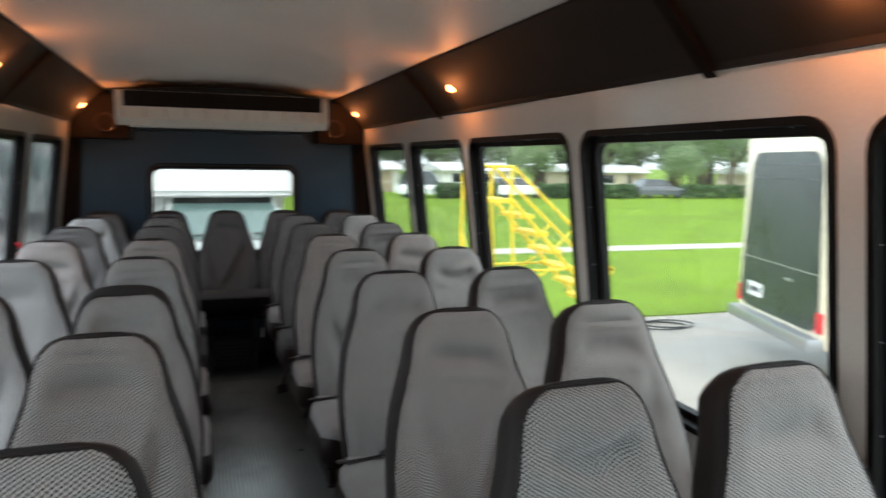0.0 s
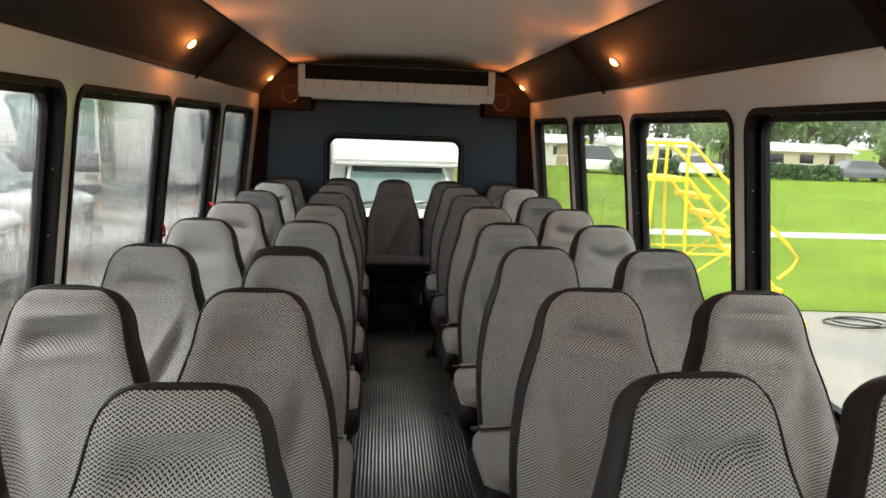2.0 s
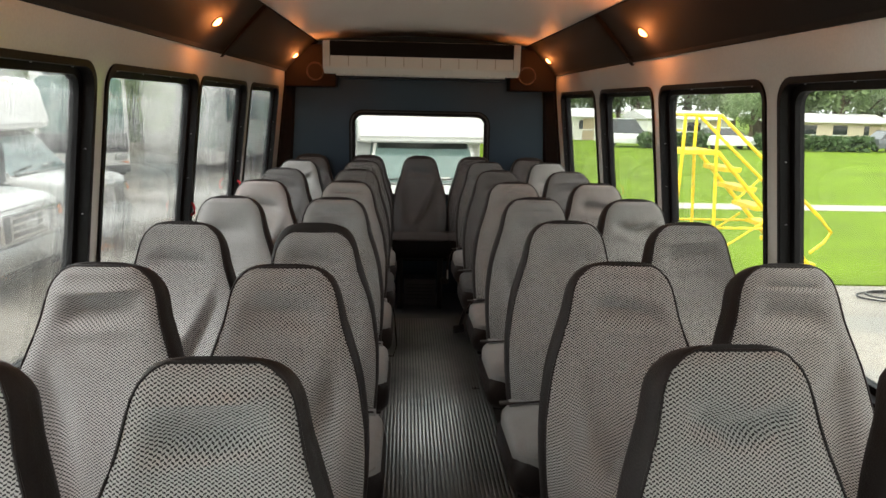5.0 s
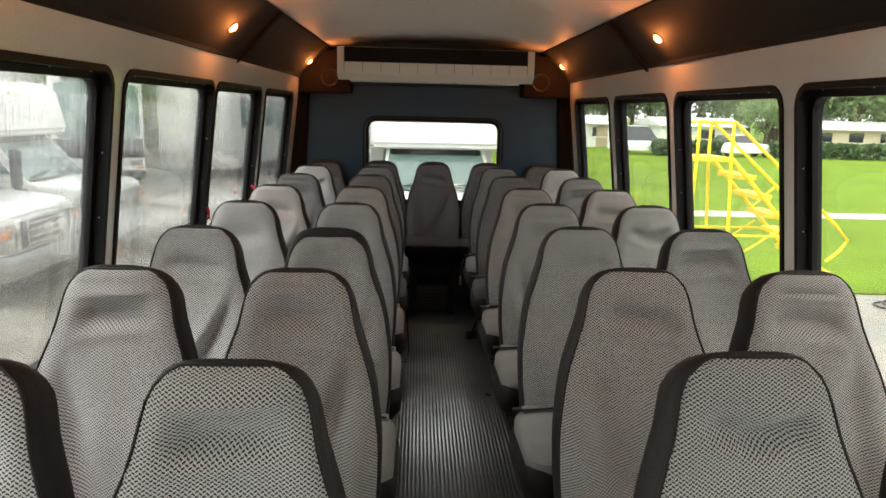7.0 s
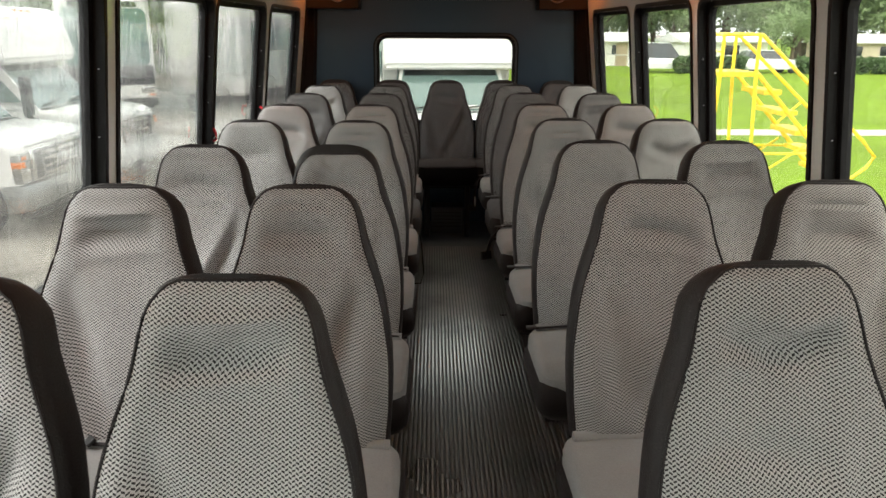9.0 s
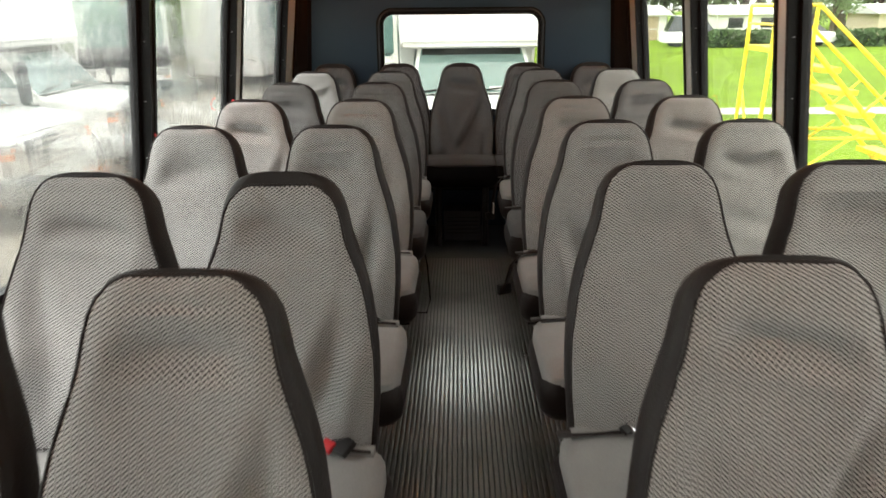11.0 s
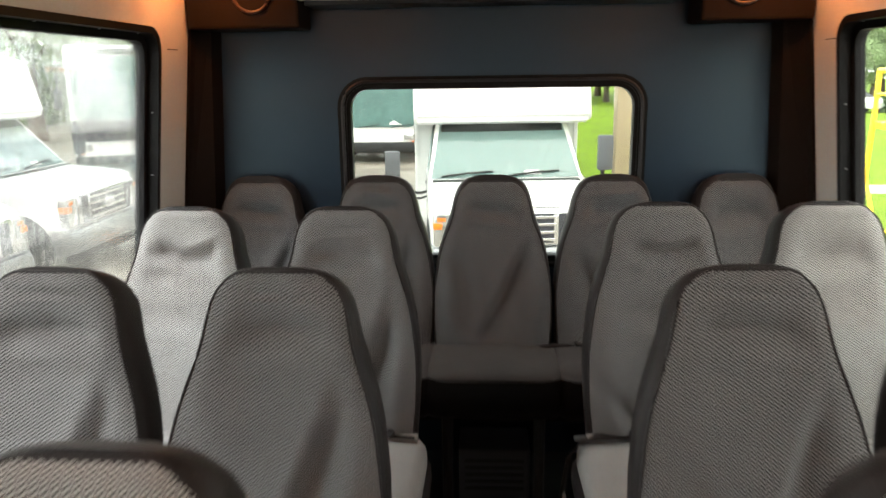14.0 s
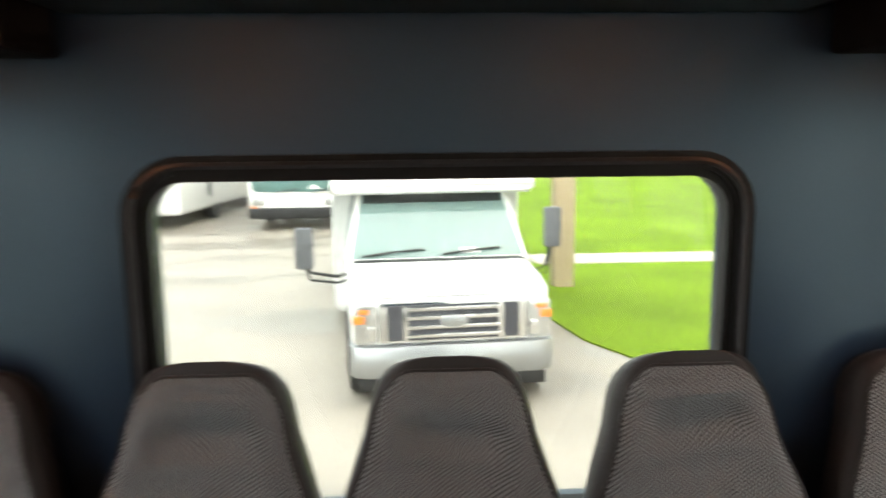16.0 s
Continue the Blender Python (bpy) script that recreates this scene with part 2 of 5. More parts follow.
M_AC = material("cream_plastic", (0.80, 0.76, 0.68), 0.4, 0, 0, 0.06, 3, 120, 0.03)
M_MIRROR = material("grey_mirror_shell", (0.10, 0.105, 0.115), 0.5, 0, 0, 0.15, 5, 80, 0.04)
M_CHROME = material("chrome", (0.72, 0.72, 0.72), 0.12, 1.0, 0, 0.05, 5, 80, 0.0)
M_RED = material("red_plastic", (0.6, 0.02, 0.03), 0.4, 0, 0, 0.1, 6, 80, 0.03)
M_WHITE = material("white_vehicle_paint", (0.80, 0.80, 0.79), 0.3, 0, 0.6, 0.04, 1.5, 60, 0.0)
M_CREAM = material("cream_vehicle_paint", (0.70, 0.62, 0.46), 0.3, 0, 0.6, 0.05, 1.5, 60, 0.0)
M_SILVER = material("silver_bumper", (0.36, 0.37, 0.38), 0.32, 0.7, 0, 0.06, 4, 80, 0.0)
M_VGLASS = material("teal_vehicle_glass", (0.15, 0.225, 0.215), 0.06, 0, 1.0, 0.06, 0.8, 3, 0.0)
M_DGLASS = material("dark_vehicle_glass", (0.02, 0.025, 0.025), 0.06, 0, 1.0, 0.2, 1.2, 30, 0.0)
M_COACH = material("green_coach_glass", (0.11, 0.20, 0.19), 0.12, 0, 0.1, 0.3, 0.8, 6, 0.0, 0.35)
M_REAR = material("dark_rear_panel", (0.035, 0.045, 0.042), 0.22, 0, 0, 0.4, 2.0, 30, 0.0, 0.35)
M_TYRE = material("tyre_rubber", (0.02, 0.02, 0.02), 0.8, 0, 0, 0.2, 8, 90, 0.2)
M_LENS = material("clear_lamp_lens", (0.50, 0.50, 0.49), 0.12, 0.7, 1.0, 0.1, 9, 60, 0.0)
M_AMBER = material("amber_lens", (0.85, 0.22, 0.02), 0.2, 0, 1.0, 0.1, 9, 60, 0.0)
M_YELLOW = material("yellow_painted_steel", (0.88, 0.64, 0.015), 0.4, 0, 0.2, 0.1, 6, 60, 0.03)
M_GRASS = material("wet_grass", (0.125, 0.20, 0.007), 0.85, 0, 0, 0.42, 0.6, 18, 0.6, 0.15)
M_CONC = wet_ground("wet_concrete", (0.285, 0.255, 0.215))
M_PATH = material("pale_path_concrete", (0.42, 0.385, 0.32), 0.7, 0, 0, 0.12, 0.7, 30, 0.1)
M_HEDGE = material("hedge_leaves", (0.06, 0.105, 0.035), 0.7, 0, 0, 0.35, 0.9, 14, 0.1, 0.2)
M_LEAF = material("leaves", (0.15, 0.21, 0.09), 0.6, 0, 0, 0.35, 0.6, 14, 0.1, 0.3)
leaf_nodes, leaf_links = M_LEAF.node_tree.nodes, M_LEAF.node_tree.links
leaf_glow, leaf_mix = leaf_nodes.new("ShaderNodeBsdfTranslucent"), leaf_nodes.new("ShaderNodeMixShader")
leaf_glow.inputs["Color"].default_value = (0.38, 0.47, 0.26, 1)
leaf_mix.inputs[0].default_value = 0.62
leaf_links.new(leaf_nodes["Principled BSDF"].outputs[0], leaf_mix.inputs[1])
leaf_links.new(leaf_glow.outputs[0], leaf_mix.inputs[2])
leaf_links.new(leaf_mix.outputs[0], leaf_nodes["Material Output"].inputs[0])
M_BARK = material("bark", (0.12, 0.09, 0.06), 0.9, 0, 0, 0.25, 4, 40, 0.5)
M_POST = material("tan_painted_post", (0.42, 0.33, 0.22), 0.7, 0, 0, 0.1, 3, 60, 0.1)
M_HOUSE = material("pale_siding", (0.74, 0.72, 0.68), 0.7, 0, 0, 0.08, 1.0, 40, 0.05)
M_TAN = material("cream_siding", (0.58, 0.48, 0.36), 0.7, 0, 0, 0.08, 1.0, 40, 0.05)
M_ROOF = material("grey_roofing", (0.60, 0.59, 0.57), 0.8, 0, 0, 0.15, 1.0, 40, 0.1)
M_PLATE = material("white_plate", (0.75, 0.75, 0.73), 0.4, 0, 0, 0.05, 5, 60, 0.0)
M_PRINT = material("dark_print", (0.05, 0.05, 0.06), 0.6, 0, 0, 0.05, 5, 60, 0.0)
M_PANE = pane("clear_window_glass", (0.56, 0.58, 0.55), 0.0, 0.8)
M_PANE_DAMP = pane("damp_window_glass", (0.71, 0.735, 0.71), 0.0, 0.7, 0.018, 0.004)
M_PANE_WET = pane("rain_streaked_window_glass", (0.61, 0.63, 0.61), 0.62, 1.0, 0.12, 0.008)
M_LAMP = glow("warm_lamp_lens", (1.0, 0.42, 0.12), 7.0)


# ---- mesh helpers ----
def part(name, bm, mat, parent=None, label="", smooth=False):
    """One mesh object from a bmesh (or shared mesh data), under a thing or a part."""
    if isinstance(bm, bmesh.types.BMesh):
        me = bpy.data.meshes.new(name)
        bmesh.ops.recalc_face_normals(bm, faces=bm.faces)
        bm.to_mesh(me)
        bm.free()
        me.materials.append(mat)
        if smooth:
            me.shade_smooth()
            me.set_sharp_from_angle(angle=radians(40))
    else:
        me = bm
    ob = new(name, me)
    if parent is not None:
        ob.parent = parent
    if label:
        ob["label"] = label
    return ob


def structure(ob, label, category):
    return tagged(ob, label, category, "", "structure")


def thing(name, m, label, category, group=""):
    e = new(name)
    e.empty_display_size = 0.1
    e.matrix_world = m
    return tagged(e, label, category, group)


def box(x0, x1, y0, y1, z0, z1, bev=0.0, bm=None, seg=2):
    """A box between limits, bevelled; added to bm if one is given."""
    b = bmesh.new()
    r = bmesh.ops.create_cube(b, size=1)
    for v in r["verts"]:
        v.co = Vector(((x0 + x1) / 2 + v.co.x * (x1 - x0), (y0 + y1) / 2 + v.co.y * (y1 - y0), (z0 + z1) / 2 + v.co.z * (z1 - z0)))
    if bev:
        bmesh.ops.bevel(b, geom=list(b.edges), offset=bev, segments=seg, affect="EDGES", profile=0.6)
    return joined(bm, b)


def joined(bm, b):
    if bm is None:
        return b
    me = bpy.data.meshes.new("tmp")
    b.to_mesh(me)
    b.free()
    bm.from_mesh(me)
    bpy.data.meshes.remove(me)
    return bm


def rrect(cx, cy, w, h, r, n=5):
    """A rounded rectangle, anticlockwise, as 2D points."""
    pts = []
    for sx, sy, a0 in ((1, -1, -90), (1, 1, 0), (-1, 1, 90), (-1, -1, 180)):
        for i in range(n + 1):
            a = radians(a0 + 90 * i / n)
            pts.append((cx + sx * (w / 2 - r) + r * math.cos(a), cy + sy * (h / 2 - r) + r * math.sin(a)))
    return pts


def loft(rings, close=True, cap=True, bm=None):
    """Skins rings of 3D points, each with the same count."""
    b = bm or bmesh.new()
    vs = [[b.verts.new(p) for p in ring] for ring in rings]
    n = len(rings[0])
    for a, c in zip(vs, vs[1:]):
        for i in range(n if close else n - 1):
            j = (i + 1) % n
            b.faces.new((a[i], a[j], c[j], c[i]))
    if cap and close:
        b.faces.new(vs[0][::-1])
        b.faces.new(vs[-1])
    return b


def ring_prism(outer, inner, place, d0, d1, bm=None):
    """A frame: the band between two loops of equal count, from depth d0 to d1. place(u, v, d) gives the 3D point."""
    b = bm or bmesh.new()
    loops = [[b.verts.new(place(u, v, d)) for u, v in loop] for loop, d in ((outer, d0), (inner, d0), (inner, d1), (outer, d1))]
    n = len(outer)
    for k in range(4):
        a, c = loops[k], loops[(k + 1) % 4]
        for i in range(n):
            j = (i + 1) % n
            b.faces.new((a[i], a[j], c[j], c[i]))
    return b


def sheet_with_holes(outer, holes, place, d0, d1):
    """A slab with openings through it."""
    b = bmesh.new()
    edges = []
    for loop in (outer, *holes):
        vs = [b.verts.new(place(u, v, d0)) for u, v in loop]
        edges += [b.edges.new((vs[i], vs[(i + 1) % len(vs)])) for i in range(len(vs))]
    bmesh.ops.triangle_fill(b, use_beauty=True, use_dissolve=False, edges=edges)
    ext = bmesh.ops.extrude_face_region(b, geom=list(b.faces))
    shift = Vector(place(0, 0, d1)) - Vector(place(0, 0, d0))
    bmesh.ops.translate(b, vec=shift, verts=[g for g in ext["geom"] if isinstance(g, bmesh.types.BMVert)])
    return b


def slab(loop, place, d0, d1, bm=None):
    b = loft([[place(u, v, d0) for u, v in loop], [place(u, v, d1) for u, v in loop]])
    return joined(bm, b)


def tube(points, r, sides=8, bm=None, closed=False):
    """A round bar along points."""
    pts = [Vector(p) for p in points]
    rings = []
    for i, p in enumerate(pts):
        if closed:
            d = pts[(i + 1) % len(pts)] - pts[i - 1]
        else:
            d = pts[min(i + 1, len(pts) - 1)] - pts[max(i - 1, 0)]
        d.normalize()
        up = Vector((0, 0, 1)) if abs(d.z) < 0.9 else Vector((1, 0, 0))
        s = d.cross(up).normalized()
        t = s.cross(d).normalized()
        rings.append([p + r * (math.cos(k * math.tau / sides) * s + math.sin(k * math.tau / sides) * t) for k in range(sides)])
    if closed:
        rings.append(rings[0])
    b = loft(rings, cap=not closed)
    if closed:
        bmesh.ops.remove_doubles(b, verts=b.verts, dist=1e-5)
    return joined(bm, b)


def disc_y(cx, y, cz, r, depth, sides=24, bm=None):
    b = loft([[(cx + r * math.cos(k * math.tau / sides), yy, cz + r * math.sin(k * math.tau / sides)) for k in range(sides)] for yy in (y, y + depth)])
    return joined(bm, b)


# ---- the bus: floor, walls, ceiling ----
REAR, FRONT, WALL_TOP, WALL_END = 6.965, -0.9, 1.766, 6.830
LEAN = 0.12  # the side walls lean in towards the roof


def side_x(sign, z=1.6):
    """Distance of a side wall's inner face from the aisle line at a height."""
    return (1.040 if sign > 0 else 1.054) + LEAN * (1.6 - z)


ROWS_LEFT = [2.290, 2.955, 3.580, 4.250, 4.917, 5.588, 6.230]
ROWS_RIGHT = [2.337, 2.990, 3.655, 4.287, 4.922, 5.590, 6.245]

floor = structure(part("floor", box(-1.26, 1.25, FRONT, REAR + 0.06, -0.06, -0.006), M_FLOOR), "smooth black rubber bus floor, scuffed", "floor")
RUN = 0.43
runner = structure(thing("aisle_runner", Matrix(), "black ribbed rubber aisle runner", "floor"), "shiny black ribbed rubber aisle runner, window sheen painted pale along the middle", "floor")
rib_mesh = bpy.data.meshes.new("rib")
rib_bm = loft([[(0, y, -0.008), (0.0003, y, 0.0014), (0.0012, y, 0.0026), (0.0036, y, 0.00294), (0.0068, y, 0.003), (0.0100, y, 0.00294), (0.0124, y, 0.0026), (0.0133, y, 0.0014), (0.0136, y, -0.008)] for y in (FRONT, 1.5, 3.0, 4.5, 6.23)], close=False)
bmesh.ops.recalc_face_normals(rib_bm, faces=rib_bm.faces)
rib_bm.to_mesh(rib_mesh)
rib_bm.free()
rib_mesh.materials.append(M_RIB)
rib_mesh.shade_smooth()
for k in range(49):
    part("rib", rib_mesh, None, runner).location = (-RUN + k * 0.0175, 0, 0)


def side_place(sign):
    return lambda u, v, d: (sign * (side_x(sign, v) + d), u, v)


WIN_RIGHT = [(5.670, 6.655), (4.610, 5.550), (3.528, 4.520), (2.405, 3.440), (1.300, 2.318), (0.230, 1.220), (-0.80, 0.15)]
WIN_LEFT = [(5.650, 6.605), (4.580, 5.545), (3.545, 4.555), (2.460, 3.465), (1.380, 2.375), (0.300, 1.300), (-0.80, 0.22)]
WZ0, WZ1 = 0.766, 1.634
SCREW = bpy.data.meshes.new("screw")
screw_bm = loft([[(x, r * math.cos(t), r * math.sin(t)) for t in np.linspace(0, math.tau, 8, endpoint=False)] for x, r in ((-0.003, 0.0012), (-0.002, 0.0017), (0.002, 0.0017), (0.003, 0.0012))])
screw_bm.to_mesh(SCREW)
screw_bm.free()
SCREW.materials.append(M_SILVER)
number = 0
for sign, wins, name in ((1, WIN_RIGHT, "wall_right"), (-1, WIN_LEFT, "wall_left")):
    place = side_place(sign)
    outer = [(FRONT, -0.05), (WALL_END, -0.05), (WALL_END, WALL_TOP + 0.012), (FRONT, WALL_TOP + 0.012)]
    holes = [rrect((a + b) / 2, (WZ0 + WZ1) / 2, b - a, WZ1 - WZ0, 0.075) for a, b in wins]
    structure(part(name, sheet_with_holes(outer, holes, place, 0.0, 0.07), M_WALL), "glossy beige laminate side wall panel of the bus", "wall")
    for i, (a, b) in enumerate(wins):
        number += 1
        cy, cz, w, h = (a + b) / 2, (WZ0 + WZ1) / 2, b - a, WZ1 - WZ0
        win = structure(thing(f"window_{number}", Matrix(), "black-framed side window with rounded corners, wet from rain", "window"), "black-framed bus side window with rounded corners, rain outside", "window")
        fr = ring_prism(rrect(cy, cz, w + 0.012, h + 0.012, 0.078), rrect(cy, cz, w - 0.028, h - 0.028, 0.062), place, -0.007, 0.066)
        frame_part = part("window_frame", fr, M_RUBBER, win, "black rubber frame", True)
        seal = ring_prism(rrect(cy, cz, w - 0.026, h - 0.026, 0.062), rrect(cy, cz, w - 0.072, h - 0.072, 0.05), place, 0.029, 0.060)
        part("inner_seal", seal, M_RUBBER, frame_part, "", True)
        for yy, zz in [(a + t * w, cz + h / 2 - 0.0165) for t in (0.12, 0.35, 0.65, 0.88)] + [(b - 0.0145, cz + v) for v in (-0.22, -0.02, 0.18)]:
            part("screw", SCREW, None, frame_part).location = (sign * (side_x(sign, zz) + 0.012), yy, zz)
        glass = part("pane", slab(rrect(cy, cz, w - 0.07, h - 0.07, 0.05), place, 0.042, 0.046), M_PANE_WET if sign < 0 else M_PANE_DAMP, win, "rain-spattered glass")
        glass.visible_shadow = False
        if i == 1 or (i == 2 and sign < 0):
            hx, hy = side_x(sign, 1.03), 5.522 if i == 1 else 4.568
            hb = tube([(sign * (hx - 0.002), hy + 0.010, 1.003), (sign * (hx - 0.018), hy + 0.004, 1.012), (sign * (hx - 0.021), hy, 1.035), (sign * (hx - 0.016), hy - 0.002, 1.054), (sign * (hx - 0.002), hy - 0.002, 1.064)], 0.0065)
            part("emergency_handle", hb, M_RED, win, "red emergency release handle", True)

# charcoal coves between walls and ceiling, in panels with battens
COVE_X, COVE_Z = 0.812, 1.985
for sign, side in ((1, "right"), (-1, "left")):
    cove = structure(thing("cove_" + side, Matrix(), "charcoal vinyl cove panels", "cove"), "sloping charcoal vinyl cove above the windows", "cove")
    cuts = [FRONT, 0.66, 2.750, 4.845, REAR]
    for a, b in zip(cuts, cuts[1:]):
        q = bmesh.new()
        wx, wz = side_x(sign, WALL_TOP), WALL_TOP + (0.009 if sign > 0 else 0.0)
        sec = [(wx + 0.02, wz - 0.012), (wx - 0.012, wz - 0.012), (wx - 0.018, wz + 0.004), (COVE_X - 0.004, COVE_Z - 0.004), (COVE_X - 0.002, COVE_Z + 0.014), (wx + 0.02, COVE_Z + 0.014)]
        loft([[(sign * x, y, z) for x, z in sec] for y in (a + 0.002, b - 0.002)], bm=q)
        part("cove_panel", q, M_COVE, cove)
    for y in cuts[1:-1]:
        q = bmesh.new()
        nx, nz = 0.75 * 0.012, 0.66 * 0.012
        sec = [(wx - 0.014, wz - 0.030), (wx - 0.036, wz - 0.012), (COVE_X - 0.012 - nx, COVE_Z - nz - 0.004), (COVE_X, COVE_Z)]
        loft([[(sign * x, yy, z) for x, z in sec] for yy in (y - 0.022, y + 0.022)], bm=q)
        part("batten", q, M_BROWN, cove, "black joint batten")

# arched headliner
head = []
for i in range(17):
    u = -1 + 2 * i / 16
    head.append((u * (COVE_X + 0.01), COVE_Z + 0.004 + 0.055 * (1 - u * u)))
cb = bmesh.new()
loft([[(x, y, z) for x, z in head] + [(x, y, z + 0.03) for x, z in head[::-1]] for y in np.linspace(FRONT, REAR + 0.05, 9)], bm=cb)
structure(part("ceiling", cb, M_CEIL, None, "", True), "pale arched fabric headliner", "ceiling")
structure(part("roof", box(-1.06, 1.05, FRONT - 0.05, REAR + 0.1, 2.10, 2.16, 0.02), M_WHITE), "white bus roof skin", "roof")

# rear wall with its window
RWX, RWZ, RWW, RWH = -0.012, 1.128, 1.022, 0.616
rear_place = lambda u, v, d: (u, REAR + d, v)
structure(part("wall_rear", sheet_with_holes([(-1.29, -0.05), (1.28, -0.05), (1.03, 2.10), (-1.04, 2.10)], [rrect(RWX, RWZ, RWW + 0.01, RWH + 0.01, 0.075)], rear_place, 0.0, 0.06), M_NAVY), "dark navy vinyl rear wall panel", "wall")
number += 1
rw = structure(thing(f"window_{number}", Matrix(), "rear window", "window"), "rear window with thick black rubber surround", "window")
part("window_frame", ring_prism(rrect(RWX, RWZ, RWW + 0.092, RWH + 0.090, 0.108, 7), rrect(RWX, RWZ, RWW + 0.03, RWH + 0.03, 0.08, 7), rear_place, -0.014, 0.004), M_RUBBER, rw, "black rubber surround", True)
bead = tube([(u, REAR - 0.015, v) for u, v in rrect(RWX, RWZ, RWW + 0.056, RWH + 0.056, 0.092, 7)], 0.007, 6, None, True)
part("bead", bead, M_BLACK, rw, "raised rubber bead", True)
part("inner_seal", ring_prism(rrect(RWX, RWZ, RWW + 0.034, RWH + 0.034, 0.082, 7), rrect(RWX, RWZ, RWW, RWH, 0.065, 7), rear_place, -0.005, 0.03), M_RUBBER, rw, "", True)
g = part("pane", slab(rrect(RWX, RWZ, RWW + 0.008, RWH + 0.008, 0.07, 7), rear_place, 0.030, 0.034), M_PANE, rw, "clear glass")
g.visible_shadow = False

for sign in (1, -1):
    x = side_x(sign, 1.577)
    structure(part("wall_seam", box(*sorted((sign * (x - 0.0015), sign * (x + 0.002))), 6.665, 6.745, 1.576, 1.5785), M_BROWN), "thin dark joint in the beige wall panel", "trim")

# corner trims, soffit boxes with loudspeakers
for sign in (1, -1):
    q = bmesh.new()
    inner = 0.960 if sign > 0 else 0.988
    rings = []
    for z in (-0.0, 1.0, 1.7, 2.0):
        w = side_x(sign, z)
        e = inner + 0.06 * (1.55 - z)
        rings.append([(sign * x, y, z) for x, y in ((w + 0.01, WALL_END + 0.002), (w - 0.012, WALL_END - 0.006), (w - 0.018, WALL_END + 0.02), (e + 0.012, REAR - 0.07), (e, REAR - 0.001), (w + 0.09, REAR - 0.001), (w + 0.09, WALL_END + 0.002))])
    loft(rings, bm=q)
    structure(part("corner_trim", q, M_BROWN), "dark brown vinyl corner trim", "trim")
    sp = thing("speaker_box", Matrix(), "dark brown soffit box with a round loudspeaker", "speaker")
    part("housing", box(*sorted((sign * (0.665 if sign > 0 else 0.652), sign * (side_x(sign, 1.70) - 0.004))), 6.790, REAR - 0.002, 1.644, 1.955, 0.010), M_BROWN, sp)
    cx = 0.795 if sign > 0 else -0.806
    ringp = tube([(cx + 0.062 * math.cos(a), 6.783, 1.757 + 0.062 * math.sin(a)) for a in np.linspace(0, math.tau, 28, endpoint=False)], 0.0065, 8, None, True)
    part("speaker_ring", ringp, material("orange_brown_ring", (0.024, 0.010, 0.007), 0.4, 0, 0.2, 0.1, 5, 90, 0.02), sp, "reddish-brown trim ring", True)
    part("speaker_grille", disc_y(cx, 6.781, 1.757, 0.058, 0.012), M_BROWN, sp)

# air-conditioning unit under the ceiling
ac = thing("air_conditioner", Matrix(), "cream plastic air-conditioning unit with a black intake slot", "air conditioner")
X, Y0, Z0, Z1 = 0.694, 6.40, 1.732, 1.956
ACX = -0.013
shell = bmesh.new()
sec = [(Y0 + 0.012, Z1), (Y0, Z1 - 0.008), (Y0, 1.778), (Y0 + 0.006, 1.769), (Y0 + 0.075, Z0 + 0.002), (Y0 + 0.10, Z0), (6.80, Z0 + 0.016), (6.83, Z1)]
loft([[(x, y, z) for y, z in sec] for x in (ACX - X, ACX + X)], bm=shell)
part("case", shell, M_AC, ac)
part("intake", box(ACX - 0.645, ACX + 0.645, Y0 - 0.006, Y0 + 0.02, 1.852, 1.953, 0.003), M_RUBBER, ac, "black intake slot")
for i in range(11):
    x = ACX - 0.645 + 1.29 * i / 10
    part("rib", box(x - 0.0022, x + 0.0022, Y0 - 0.002, Y0 + 0.01, 1.782, 1.851, 0.001), M_POST, ac)
part("bottom_lip", box(ACX - 0.64, ACX + 0.64, 6.778, 6.806, Z0 - 0.002, Z0 + 0.022, 0.004), M_AC, ac)
for i in range(4):
    x = -0.5 + i / 3.0
    rib = loft([[(x + sx * w, y, z) for sx, z in ((-1, Z0 + 0.022), (-0.6, low), (0.6, low), (1, Z0 + 0.022))] for y, w, low in ((6.66, 0.010, Z0 + 0.010), (6.72, 0.013, Z0 + 0.002), (6.779, 0.020, Z0 - 0.001))])
    part("bottom_rib", rib, M_AC, ac)
part("wall_bracket", box(ACX - 0.625, ACX + 0.625, 6.815, REAR - 0.002, 1.716, 1.80, 0.004), M_BLACK, ac, "black mounting rail")

